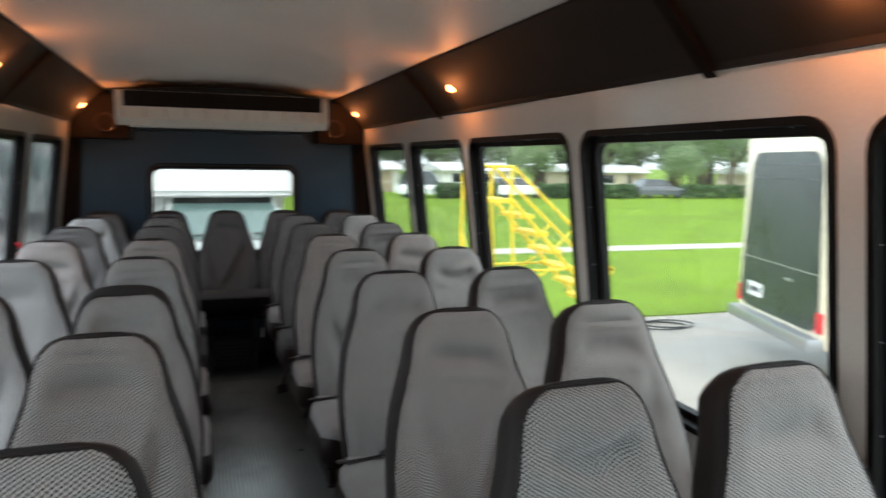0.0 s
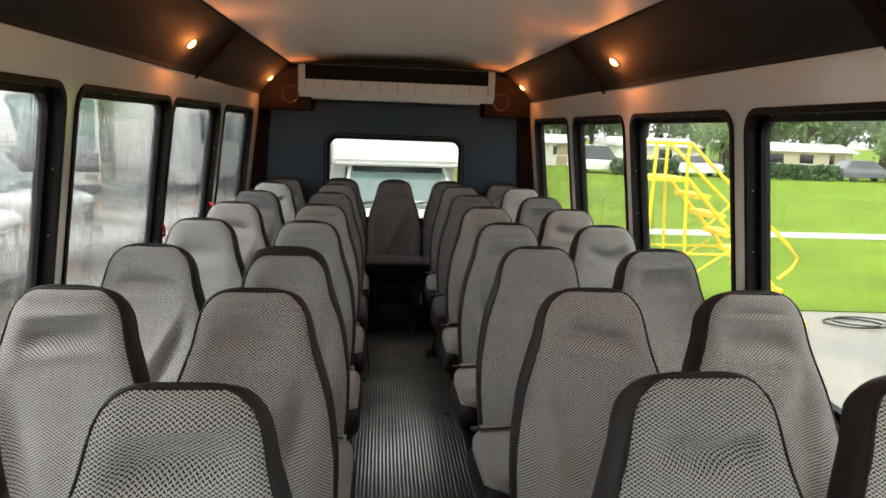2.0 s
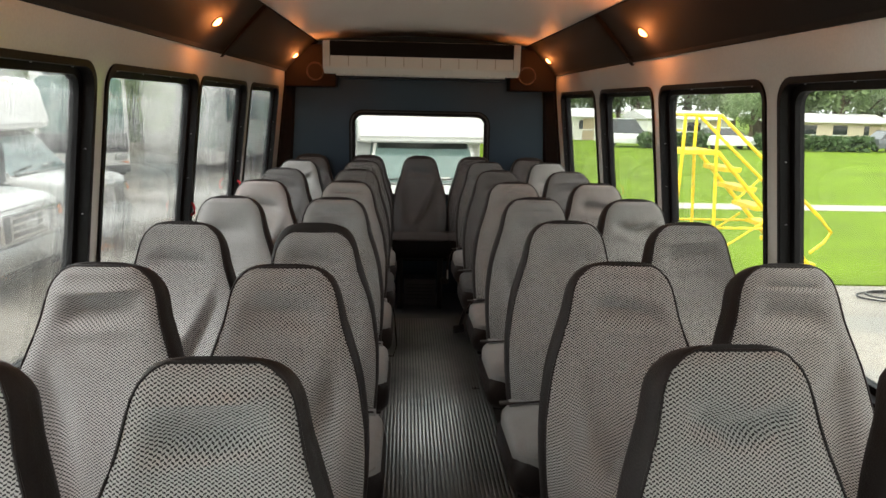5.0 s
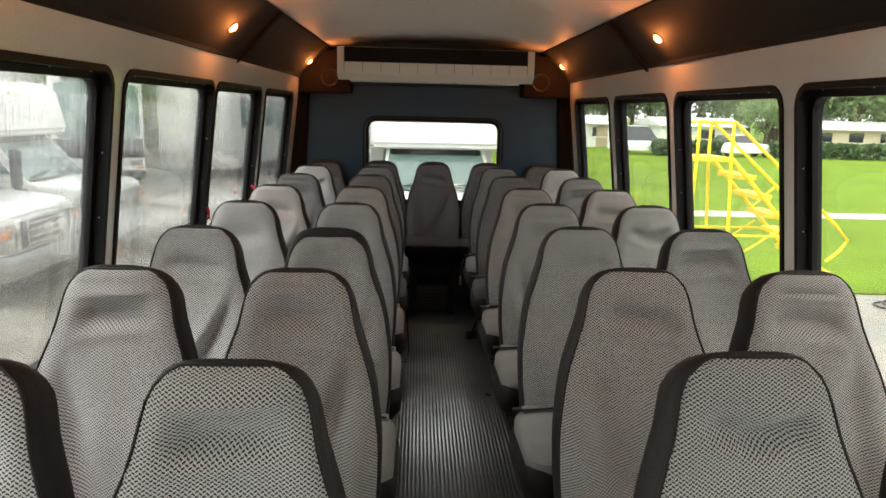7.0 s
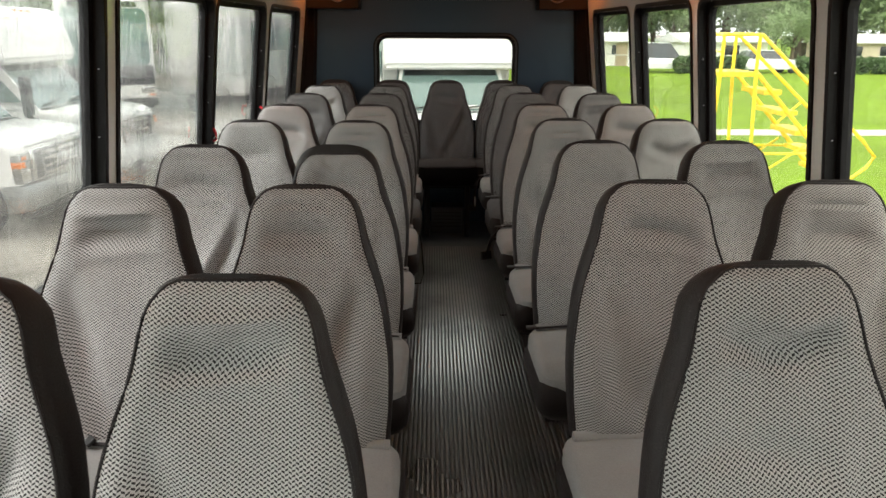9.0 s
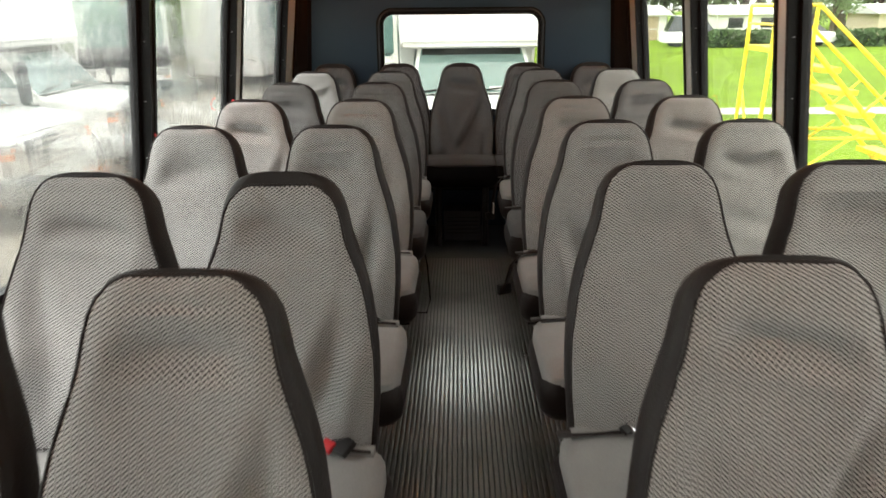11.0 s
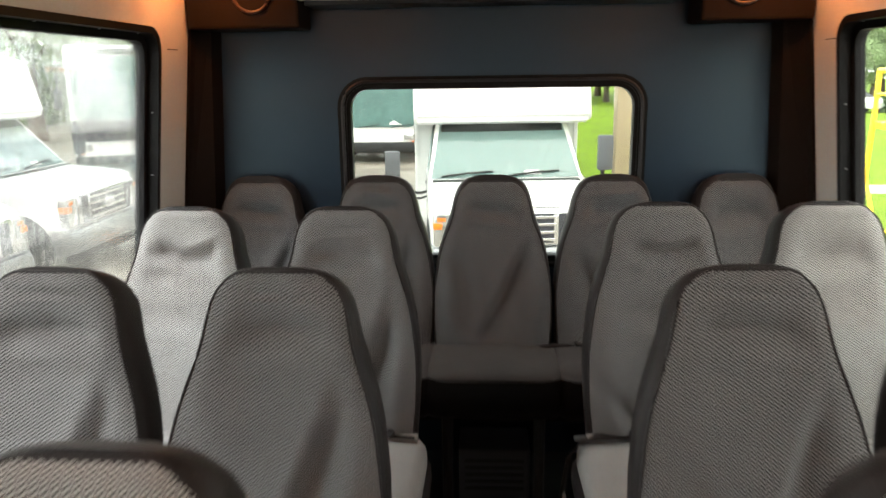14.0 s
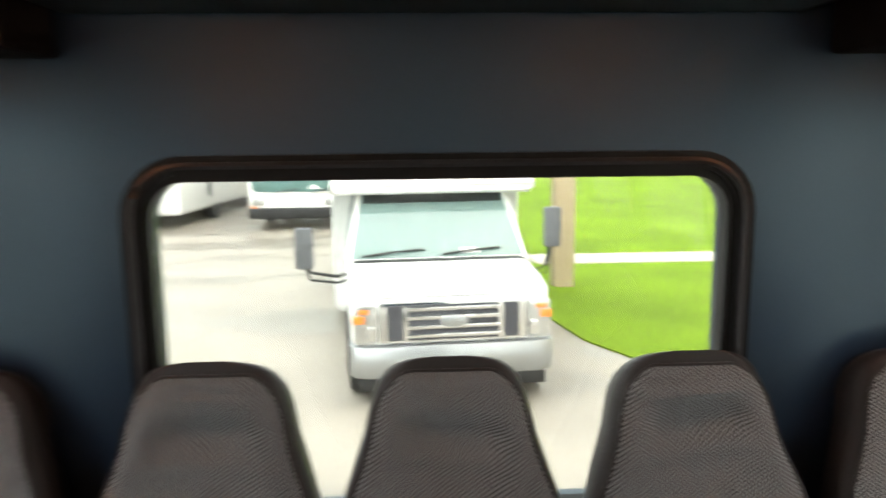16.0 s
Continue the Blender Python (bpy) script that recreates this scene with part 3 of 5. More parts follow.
# cove lamps
LAMPS = [(1, 2.29), (-1, 2.25), (1, 4.448), (-1, 4.420), (1, 6.590), (-1, 6.600)]
for sign, y in LAMPS:
    lx, lz = (0.924, 1.872) if sign > 0 else (0.934, 1.865)
    lp = thing("reading_lamp", Matrix.Translation((sign * (lx - 0.004), y, lz - 0.004)) @ pose(0, 0, 0, 0, sign * 45.0, 0), "small lit amber downlight set into the charcoal cove", "lamp", "cove lamps")
    lens = bmesh.new()
    loft([[(0.023 * math.cos(a) * s, 0.033 * math.sin(a) * s, z) for a in np.linspace(0, math.tau, 20, endpoint=False)] for s, z in ((1, 0), (0.95, -0.008), (0.6, -0.014))], bm=lens)
    part("lens", lens, M_LAMP, lp, "glowing amber lens", True)
    part("bezel", tube([(0.026 * math.cos(a), 0.036 * math.sin(a), -0.001) for a in np.linspace(0, math.tau, 20, endpoint=False)], 0.006, 6, None, True), M_BROWN, lp, "", True)
    ld = bpy.data.lights.new("reading_lamp_light", "POINT")
    ld.energy, ld.color, ld.shadow_soft_size = 1.75, (1.0, 0.31, 0.07), 0.02
    lo = new("reading_lamp_light", ld)
    lo.location = (sign * (lx - 0.035), y, lz - 0.032)

# front end behind the walk
front_place = lambda u, v, d: (u, FRONT - d, v)
structure(part("wall_front", sheet_with_holes([(-1.29, -0.05), (1.28, -0.05), (1.03, 2.10), (-1.04, 2.10)], [rrect(0, 1.24, 2.08, 1.08, 0.1)], front_place, 0, 0.06), M_BROWN), "dark front end of the bus with the windscreen", "wall")
wp = part("windscreen", slab(rrect(0, 1.24, 2.08, 1.08, 0.1), front_place, 0.02, 0.026), M_PANE)
structure(wp, "clear front windscreen", "window")
wp.visible_shadow = False


# ---- seats ----
PROFILE = [(0.50, 0.206), (0.56, 0.210), (0.62, 0.214), (0.68, 0.215), (0.73, 0.213), (0.78, 0.207), (0.83, 0.199), (0.87, 0.189), (0.91, 0.176), (0.95, 0.162), (0.98, 0.153), (1.01, 0.147), (1.04, 0.141), (1.065, 0.134), (1.085, 0.125), (1.100, 0.113), (1.110, 0.098), (1.116, 0.079), (1.119, 0.055)]


def half_width(z):
    for (a, wa), (b, wb) in zip(PROFILE, PROFILE[1:]):
        if z <= b:
            return wa + (wb - wa) * max(0, (z - a)) / (b - a)
    return PROFILE[-1][1]


def face_y(z):
    """Front of the backrest: it leans back towards its top."""
    lower = -0.335 * (1.08 - min(z, 1.08)) - 0.010 * math.exp(-((z - 0.70) / 0.13) ** 2)
    return lower + 0.15 * max(0.0, z - 1.08)


def backrest_shell():
    b = bmesh.new()
    rings = []
    for z, w in PROFILE:
        y0 = face_y(z) + 0.006
        d = 0.10 if z < 1.07 else 0.10 - (z - 1.07) * 0.7
        r = min(0.035, w * 0.45, d * 0.45)
        tip = min(1.0, max(0.0, (z - 0.95) / 0.12)) * 0.42
        ring = [(x, y, z - tip * (y - y0)) for x, y in rrect(0, y0 + d / 2, 2 * w, d, r, 4)]
        dip = 0.05 if z < 1.06 else 0.0
        ring += [(-(w - 0.036), y0 + dip, z), (w - 0.036, y0 + dip, z)]
        rings.append(ring)
    return loft(rings, bm=b)


FOLDS = [
    [(-0.14, 1, 0.14, 0.995, 0.03, 0.0192), (-0.12, 1.072, 0.1, 1.066, 0.008, 0.0072), (0.15, 0.9, 0.03, 0.62, 0.0234, 0.0279), (-0.16, 0.8, -0.07, 0.56, 0.027, 0.0217), (0.1, 0.6, 0.16, 0.5, 0.02, -0.012)],
    [(-0.13, 0.985, 0.13, 1.01, 0.028, 0.0216), (-0.09, 1.045, 0.11, 1.058, 0.013, -0.0096), (-0.15, 0.9, -0.02, 0.58, 0.0234, 0.0279), (0.17, 0.8, 0.09, 0.56, 0.0234, 0.0232), (-0.12, 0.6, -0.17, 0.5, 0.02, -0.012)],
    [(-0.14, 1, 0.14, 0.98, 0.034, 0.0204), (-0.06, 1.085, -0.02, 1.05, 0.010, 0.005), (0.05, 1.08, 0.03, 1.05, 0.009, 0.004), (0.16, 0.86, 0.05, 0.58, 0.0234, 0.0279), (-0.16, 0.86, -0.05, 0.58, 0.0252, 0.0279)],
    [(-0.12, 1, 0.12, 0.975, 0.026, 0.0216), (-0.15, 0.92, -0.09, 0.7, 0.0252, 0.0217), (0.15, 0.9, -0.01, 0.6, 0.0198, 0.031), (-0.12, 0.68, 0.02, 0.54, 0.027, 0.0155), (0, 0.55, 0.14, 0.5, 0.02, -0.0096)],
    [(-0.13, 1.062, 0.13, 1.058, 0.008, 0.0108), (-0.12, 0.985, 0.1, 0.98, 0.03, 0.0144), (0.16, 0.84, 0.1, 0.6, 0.027, 0.0248), (0.14, 0.88, 0.0, 0.60, 0.030, 0.0300), (-0.18, 0.72, -0.1, 0.52, 0.0216, 0.0217)],
    [(-0.12, 0.97, 0.12, 0.985, 0.04, 0.010), (0.17, 0.84, 0.08, 0.60, 0.03, 0.012), (-0.18, 0.80, -0.12, 0.56, 0.03, 0.010)],
    [(-0.13, 1.01, 0.02, 0.975, 0.024, 0.0192), (0.13, 1.02, 0, 0.97, 0.024, 0.0192), (-0.19, 0.68, -0.06, 0.53, 0.0162, 0.0248), (0.15, 0.88, 0.12, 0.6, 0.0216, 0.0186), (-0.1, 0.84, 0.06, 0.8, 0.03, 0.0096)],
    [(-0.12, 1.052, 0.12, 1.058, 0.010, 0.009), (-0.13, 0.985, 0.13, 0.98, 0.03, 0.015), (0.17, 0.88, 0.06, 0.60, 0.026, 0.036), (-0.17, 0.88, -0.06, 0.60, 0.026, 0.036), (0.02, 0.76, 0.0, 0.60, 0.03, -0.012)],
]


def backrest_panel(folds, seed, high=1.1085):
    """The grey front cover, slightly proud of the shell, with its folds."""
    b = bmesh.new()
    nu, nv = 36, 80
    zs = [0.512 + (high - 0.512) * (j / nv) ** 0.95 for j in range(nv + 1)]
    grid = []
    for j, z in enumerate(zs):
        row = []
        w = half_width(z + 1.1125 - high if z > 1.0 else z + (1.1125 - high) * max(0, z - 0.9) * 10) - 0.010 - 0.008 * max(0, z + 1.1125 - high - 1.07) / 0.045
        for i in range(nu + 1):
            u = -1 + 2 * i / nu
            x = u * w
            edge = 1 - abs(u) ** 8
            top = 1 - (max(0, z - high + 0.0275) / 0.027) ** 3
            bot = 1 - (max(0, 0.55 - z) / 0.04) ** 2
            y = face_y(z) + 0.004 - 0.014 * min(edge, max(top, -0.3), max(bot, -0.6))
            y += 0.024 * (1 - u * u) * math.exp(-((z - 0.78) / 0.20) ** 2) - 0.012 * (1 - u * u) * math.exp(-((z - 0.55) / 0.07) ** 2)
            flat = y
            y += (0.016 * math.exp(-((z - 0.965) / 0.055) ** 2) - 0.010 * math.exp(-((z - 0.66) / 0.13) ** 2)) * (1 - u * u)
            y -= 0.025 * math.exp(-((abs(u) - 0.74) / 0.20) ** 2) * math.exp(-((z - 0.66) / 0.13) ** 2)
            for x0, z0, x1, z1, wide, amp in folds:
                dx, dz = x1 - x0, z1 - z0
                size = math.hypot(dx, dz)
                t = ((x - x0) * dx + (z - z0) * dz) / (size * size)
                steep = 1.5 if abs(dz) > abs(dx) else 1.0
                d = ((x - x0) * dz - (z - z0) * dx) / size / (wide * steep)
                fade = math.exp(-(max(0, -t, t - 1) * size / (0.03 * steep)) ** 2) * (1 - 0.45 * abs(2 * min(1, max(0, t)) - 1))
                y += 1.35 * amp * (0.9 if steep > 1 else 1.0) * fade * (1 - u ** 4) * (math.exp(-d * d) - 0.55 * math.exp(-((d - 1.3) / 0.8) ** 2))
            y += 0.0035 * noise.noise(Vector((x * 14, z * 9, seed))) * edge + 0.0012 * noise.noise(Vector((x * 45, z * 30, seed + 5))) * edge
            if y > flat:
                q = min(1.0, max(0.0, (w - abs(x) - 0.018) / 0.062))
                y = flat + (y - flat) * q * q * (3 - 2 * q)
            row.append(b.verts.new((x, y, z)))
        grid.append(row)
    uv = b.loops.layers.uv.new("cloth")
    for j in range(nv):
        for i in range(nu):
            fc = b.faces.new((grid[j][i], grid[j][i + 1], grid[j + 1][i + 1], grid[j + 1][i]))
            for lp, (ii, jj) in zip(fc.loops, ((i, j), (i + 1, j), (i + 1, j + 1), (i, j + 1))):
                vv = grid[jj][ii].co
                lp[uv].uv = (vv.x, vv.z + max(0.0, vv.z - 1.09) * 0.4)
    return b


def panel_piping(high=1.1085):
    pts = []
    for z in np.linspace(0.515, 1.105, 26):
        low = (1.1125 - high) * min(1.0, max(0, z - 0.9) * 10)
        pts.append((half_width(z) - 0.009 - 0.008 * max(0, z - 1.07) / 0.045, face_y(z - low) + 0.003, z - low))
    top = [(half_width(1.112) - 0.02, face_y(high) + 0.005, high + 0.001)]
    right = pts + top
    left = [(-x, y, z) for x, y, z in right[::-1]]
    return tube(right + left, 0.0029, 6)


SEAT_W, SEAT_D, SEAT_Y = 0.450, 0.400, -0.345


def cushion_cover(seed, low=0.480):
    """A thin upholstered cushion that rises a little towards its rounded front edge."""
    b = bmesh.new()
    rings = []
    for f, z in ((0.0, low), (0.985, low + 0.004), (1.0, low + 0.012), (1.0, 0.522), (0.988, 0.536), (0.955, 0.548), (0.88, 0.556), (0.7, 0.560), (0.35, 0.562)):
        g = 0.96 if f == 0 else f
        loop = rrect(0, 0, SEAT_W * g, SEAT_D * g, 0.055 * (f if f else 0.9) + 0.012, 5)
        rings.append([(x, SEAT_Y + y, z - 0.055 * y - 0.020 * max(0.0, -y / SEAT_D - 0.36) / 0.14 * (1 if z > 0.53 else 0) + (0.004 if z > 0.53 else 0.0) * noise.noise(Vector((x * 12, y * 12, seed)))) for x, y in loop])
    loft(rings, bm=b)
    tube([(x, -0.196 - 0.004 * abs(x / 0.2) ** 3, 0.553 + 0.003 * noise.noise(Vector((x * 9, seed, 0)))) for x in np.linspace(-0.200, 0.200, 12)], 0.015, 8, b)
    return b


def cushion_base(high=0.500):
    b = bmesh.new()
    rings = []
    for w, d, z in ((0.36, 0.30, 0.372), (0.43, 0.365, 0.386), (0.462, 0.400, 0.412), (0.470, 0.410, 0.445), (0.466, 0.408, 0.478), (0.440, 0.392, high)):
        rings.append([(x, SEAT_Y + y, z - 0.07 * y) for x, y in rrect(0, 0, w, d, 0.045, 4)])
    return loft(rings, bm=b)


def keep_mesh(name, bm, mat, smooth=True):
    me = bpy.data.meshes.new(name)
    bmesh.ops.recalc_face_normals(bm, faces=bm.faces)
    bm.to_mesh(me)
    bm.free()
    me.materials.append(mat)
    if smooth:
        me.shade_smooth()
        me.set_sharp_from_angle(angle=radians(50))
    return me


SHELL = keep_mesh("backrest", backrest_shell(), M_SEAT_DARK)
GATHERED = 2  # this cover sits lower, pulled together under a broad dark top edge
PANELS = [keep_mesh("front_cover", backrest_panel(f, 3.1 * i, 1.088 if i == GATHERED else 1.1085), M_CLOTH) for i, f in enumerate(FOLDS)]
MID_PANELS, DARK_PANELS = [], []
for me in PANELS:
    for kept, cloth in ((MID_PANELS, M_CLOTH_MID), (DARK_PANELS, M_CLOTH_DEEP)):
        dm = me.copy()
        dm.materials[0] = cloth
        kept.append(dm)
PIPING, LOW_PIPING = keep_mesh("piping", panel_piping(), M_SEAT_DARK), keep_mesh("piping", panel_piping(1.088), M_SEAT_DARK)
CUSHIONS = [keep_mesh("cushion", cushion_cover(s), M_CUSHION) for s in (1.0, 5.0, 9.0)]
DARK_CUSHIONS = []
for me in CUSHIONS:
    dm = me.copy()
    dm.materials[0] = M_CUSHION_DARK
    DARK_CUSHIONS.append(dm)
CUSH_BASE = keep_mesh("cushion_base", cushion_base(), M_SEAT_DARK)
BUCKLE = keep_mesh("belt_buckle", box(-0.028, 0.028, -0.012, 0.03, -0.010, 0.010, 0.004), M_BLACK)
BUTTON = keep_mesh("release_button", box(-0.017, 0.017, -0.018, 0.010, -0.002, 0.0135, 0.003), M_RED)
TONGUE = keep_mesh("belt_tongue", box(-0.014, 0.014, -0.022, 0.022, -0.003, 0.012, 0.002), M_CHROME)


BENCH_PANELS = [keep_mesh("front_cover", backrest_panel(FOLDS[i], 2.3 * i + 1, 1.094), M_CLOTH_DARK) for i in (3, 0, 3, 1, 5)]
BENCH_PIPING = keep_mesh("piping", panel_piping(1.094), M_SEAT_DARK)
BENCH_BASE = keep_mesh("cushion_base", cushion_base(0.522), M_RUBBER)
BENCH_CUSHION = keep_mesh("cushion", cushion_cover(3.0, 0.518), M_CUSHION_BENCH)


def seat_place(parent, x, variant, turn=0.0, lift=0.0, dark=False, bench=False, mid=False):
    """One place of a seat: backrest with cover and piping, cushion with base."""
    back = part("backrest", SHELL, None, parent)
    back.location = (x, 0, lift)
    back.rotation_euler = (0, 0, turn)
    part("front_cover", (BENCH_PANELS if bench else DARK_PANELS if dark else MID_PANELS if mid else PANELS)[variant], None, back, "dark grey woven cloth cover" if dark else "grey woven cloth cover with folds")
    part("piping", BENCH_PIPING if bench else LOW_PIPING if variant == GATHERED else PIPING, None, back)
    cushion = part("cushion", BENCH_CUSHION if bench else (DARK_CUSHIONS if dark else CUSHIONS)[variant % 3], None, parent, "dark grey cloth cushion" if dark else "grey cloth cushion")
    cushion.location = (x, 0.075, 0.006) if bench else (x + math.copysign(0.012, x), 0, 0)
    part("cushion_base", BENCH_BASE if bench else CUSH_BASE, None, cushion, "dark vinyl skirt")
    return back, cushion


def belt(parent, x, side, red):
    """A buckle lying in the crease between backrest and cushion."""
    bk = part("belt_buckle", BUCKLE, None, parent, "black belt buckle")
    bk.location, bk.rotation_euler = (x, -0.214, 0.572), (radians(25), 0, side * 0.7)
    bk.scale = (1, 1, 0.8) if red else (0.5, 0.55, 0.5)
    strap(parent, [(x + q, -0.196 - 0.10 * abs(q) * (q * side < 0), 0.566 - 0.03 * abs(q), 0, 1) for q in (-0.16, -0.08, -0.02, 0.03, 0.07)], 0.03)
    tip = part("release_button" if red else "belt_tongue", BUTTON if red else TONGUE, None, bk, "red button" if red else "bright metal tongue")
    tip.location = (side * 0.022, -0.006 if red else 0.0, 0.004)


def strap(parent, pts, width=0.042):
    """A flat webbing strap along points."""
    b = bmesh.new()
    rows = [[b.verts.new((x + s * width / 2 * c, y + s * width / 2 * n, z)) for s in (-1, 1)] for x, y, z, c, n in pts]
    for a, c in zip(rows, rows[1:]):
        b.faces.new((a[0], a[1], c[1], c[0]))
    ob = part("belt_strap", b, M_SEAT_DARK, parent, "dark webbing strap", True)
    sol = ob.modifiers.new("thick", "SOLIDIFY")
    sol.thickness = 0.003


def seat_frame(parent, aisle, wide):
    """Black steel frame: rails under the cushions, aisle legs and wall foot."""
    part("seat_rail", box(-wide, wide, -0.47, -0.44, 0.368, 0.396, 0.005), M_STEEL, parent)
    part("seat_rail", box(-wide, wide, -0.24, -0.21, 0.352, 0.382, 0.005), M_STEEL, parent)
    for y in (-0.455, -0.225):
        part("leg", tube([(aisle * (wide - 0.14), y, 0.37), (aisle * (wide - 0.14), y * 1.02, 0.01)], 0.016), M_STEEL, parent, "", True)
    part("foot_plate", box(*sorted((aisle * (wide - 0.17), aisle * (wide - 0.11))), -0.49, -0.18, -0.004, 0.012, 0.003), M_STEEL, parent)
    part("wall_bracket", box(*sorted((-aisle * (wide - 0.06), -aisle * wide)), -0.46, -0.20, 0.20, 0.36, 0.004), M_STEEL, parent)


def hanging_loop(seat, aisle):
    """A thin webbing loop that hangs to the floor on the aisle side."""
    x = aisle * 0.43
    part("belt_loop", tube([(x, -0.30, 0.50), (x + aisle * 0.035, -0.31, 0.30), (x + aisle * 0.048, -0.33, 0.13), (x + aisle * 0.03, -0.36, 0.075), (x - aisle * 0.03, -0.37, 0.08), (x - aisle * 0.07, -0.34, 0.16), (x - aisle * 0.08, -0.32, 0.40)], 0.004, 6), M_BLACK, seat, "thin black loop", True)


def draped_strap(seat, aisle, drop):
    """Webbing from the crease over the cushion's aisle edge, with its buckle hanging."""
    strap(seat, [(aisle * 0.16, -0.206, 0.566, 0, 1), (aisle * 0.30, -0.210, 0.572, 0, 1), (aisle * 0.41, -0.215, 0.570, 0.2, 1), (aisle * 0.452, -0.220, 0.556, 0.4, 0.9), (aisle * 0.482, -0.232, 0.52, 0.5, 0.8), (aisle * 0.508, -0.25, 0.55 - drop, 0.5, 0.8)], 0.034)
    end = part("belt_buckle", BUCKLE, None, seat, "black belt buckle")
    end.location, end.rotation_euler = (aisle * 0.510, -0.252, 0.535 - drop), (radians(80), 0, radians(30))


# which folded cover each place wears, row by row: outer and inner places of either side
COVERS = {-1: ((3, 1, 3, 5, 3, 0, 6), (1, 0, 2, 7, 4, 0, 7)), 1: ((6, 3, 5, 7, 0, 0, 6), (5, 4, 1, 6, 3, 1, 5))}
variant = 0
for r in range(7):
    for sign, cx, lift, y in ((-1, -0.641, 0.020, ROWS_LEFT[r]), (1, 0.666, 0.027, ROWS_RIGHT[r])):
        # row index 5 has evenly darker covers and cushions
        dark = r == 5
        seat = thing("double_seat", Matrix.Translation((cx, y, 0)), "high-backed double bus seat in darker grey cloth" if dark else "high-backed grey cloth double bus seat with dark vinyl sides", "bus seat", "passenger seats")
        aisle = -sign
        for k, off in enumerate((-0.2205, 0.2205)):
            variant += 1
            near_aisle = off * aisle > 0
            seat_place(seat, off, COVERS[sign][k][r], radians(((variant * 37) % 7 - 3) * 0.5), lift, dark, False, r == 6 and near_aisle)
            if (r > 1 and near_aisle) or (r, sign) == (1, -1) and not near_aisle or (r > 1 and variant % 3 == 0):
                belt(seat, off + aisle * ((0.135 if sign < 0 else 0.085) if near_aisle else -0.05), -aisle, (r, sign) == (2, -1) and near_aisle)
        if (r, sign) in ((4, 1), (6, 1)):
            draped_strap(seat, aisle, {4: 0.12, 6: 0.20}[r])
        if (r, sign) == (6, 1):
            part("tag", box(-0.496, -0.488, -0.275, -0.230, 0.36, 0.42, 0.002), M_PLATE, seat, "small white tag on the strap")
        if (r, sign) == (5, -1):
            hanging_loop(seat, aisle)
        seat_frame(seat, aisle, 0.436)

bench = thing("rear_bench", Matrix.Translation((0.0, 6.892, 0)), "five-place grey cloth rear bench against the navy wall", "bus seat", "")
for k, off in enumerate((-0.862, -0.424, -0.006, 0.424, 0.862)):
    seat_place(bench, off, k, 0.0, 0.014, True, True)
    if k in (1, 3, 4):
        belt(bench, off - 0.13, 1, False)
for x in (-0.9, -0.155, 0.145, 0.9):
    part("leg", tube([(x, -0.42, 0.40), (x, -0.43, 0.01)], 0.020), M_STEEL, bench, "", True)
part("seat_rail", box(-1.0, 1.0, -0.40, -0.36, 0.37, 0.40, 0.005), M_RUBBER, bench)
part("seat_rail", box(-1.0, 1.0, -0.24, -0.20, 0.352, 0.386, 0.005), M_STEEL, bench)

heater = thing("heater_box", Matrix.Translation((0.0, 6.66, -0.006)), "dark grey metal heater box under the rear bench", "heater")
part("case", box(-0.125, 0.125, -0.05, 0.12, 0.0, 0.205, 0.008), M_PRINT, heater)
for k in range(5):
    part("louvre", box(-0.105, 0.105, -0.055, -0.045, 0.05 + 0.027 * k, 0.06 + 0.027 * k, 0.002), M_STEEL, heater)

# ---- outside: ground, lawn, path ----
GZ = -1.00
structure(part("ground", box(-400, 400, -400, 600, GZ - 0.5, GZ), M_CONC), "wet pale concrete car park", "ground")
lawn_loop = [(300, 11.25), (7.6, 11.25), (5.2, 11.35), (3.3, 12.2), (2.45, 13.25), (2.02, 14.1), (1.82, 15.1), (1.84, 17.0), (2.1, 18.6), (2.4, 19.9), (2.4, 300), (300, 300)]
lawn_place = lambda u, v, d: (u, v, GZ + d)
structure(part("lawn", slab(lawn_loop, lawn_place, -0.05, 0.02), M_GRASS), "bright green wet lawn", "lawn")
structure(part("footpath", slab([(2.35, 19.2), (120, 19.0), (120, 19.95), (2.35, 20.3)], lawn_place, 0.0, 0.03), M_PATH), "pale concrete footpath across the lawn", "path")

hose = thing("hose", Matrix.Translation((6.6, 10.55, GZ)), "thin black hose coiled on the wet concrete", "hose")
part("coil", tube([(0.45 * math.cos(a) + 0.02 * a, 0.28 * math.sin(a), 0.015 + 0.004 * a) for a in np.linspace(0, 11, 60)], 0.013, 6), M_BLACK, hose, "", True)
post = thing("post", Matrix.Translation((2.42, 17.3, GZ)), "square tan painted post standing in the lawn", "post")
part("shaft", box(-0.17, 0.17, -0.17, 0.17, -0.05, 5.2, 0.015), M_POST, post)


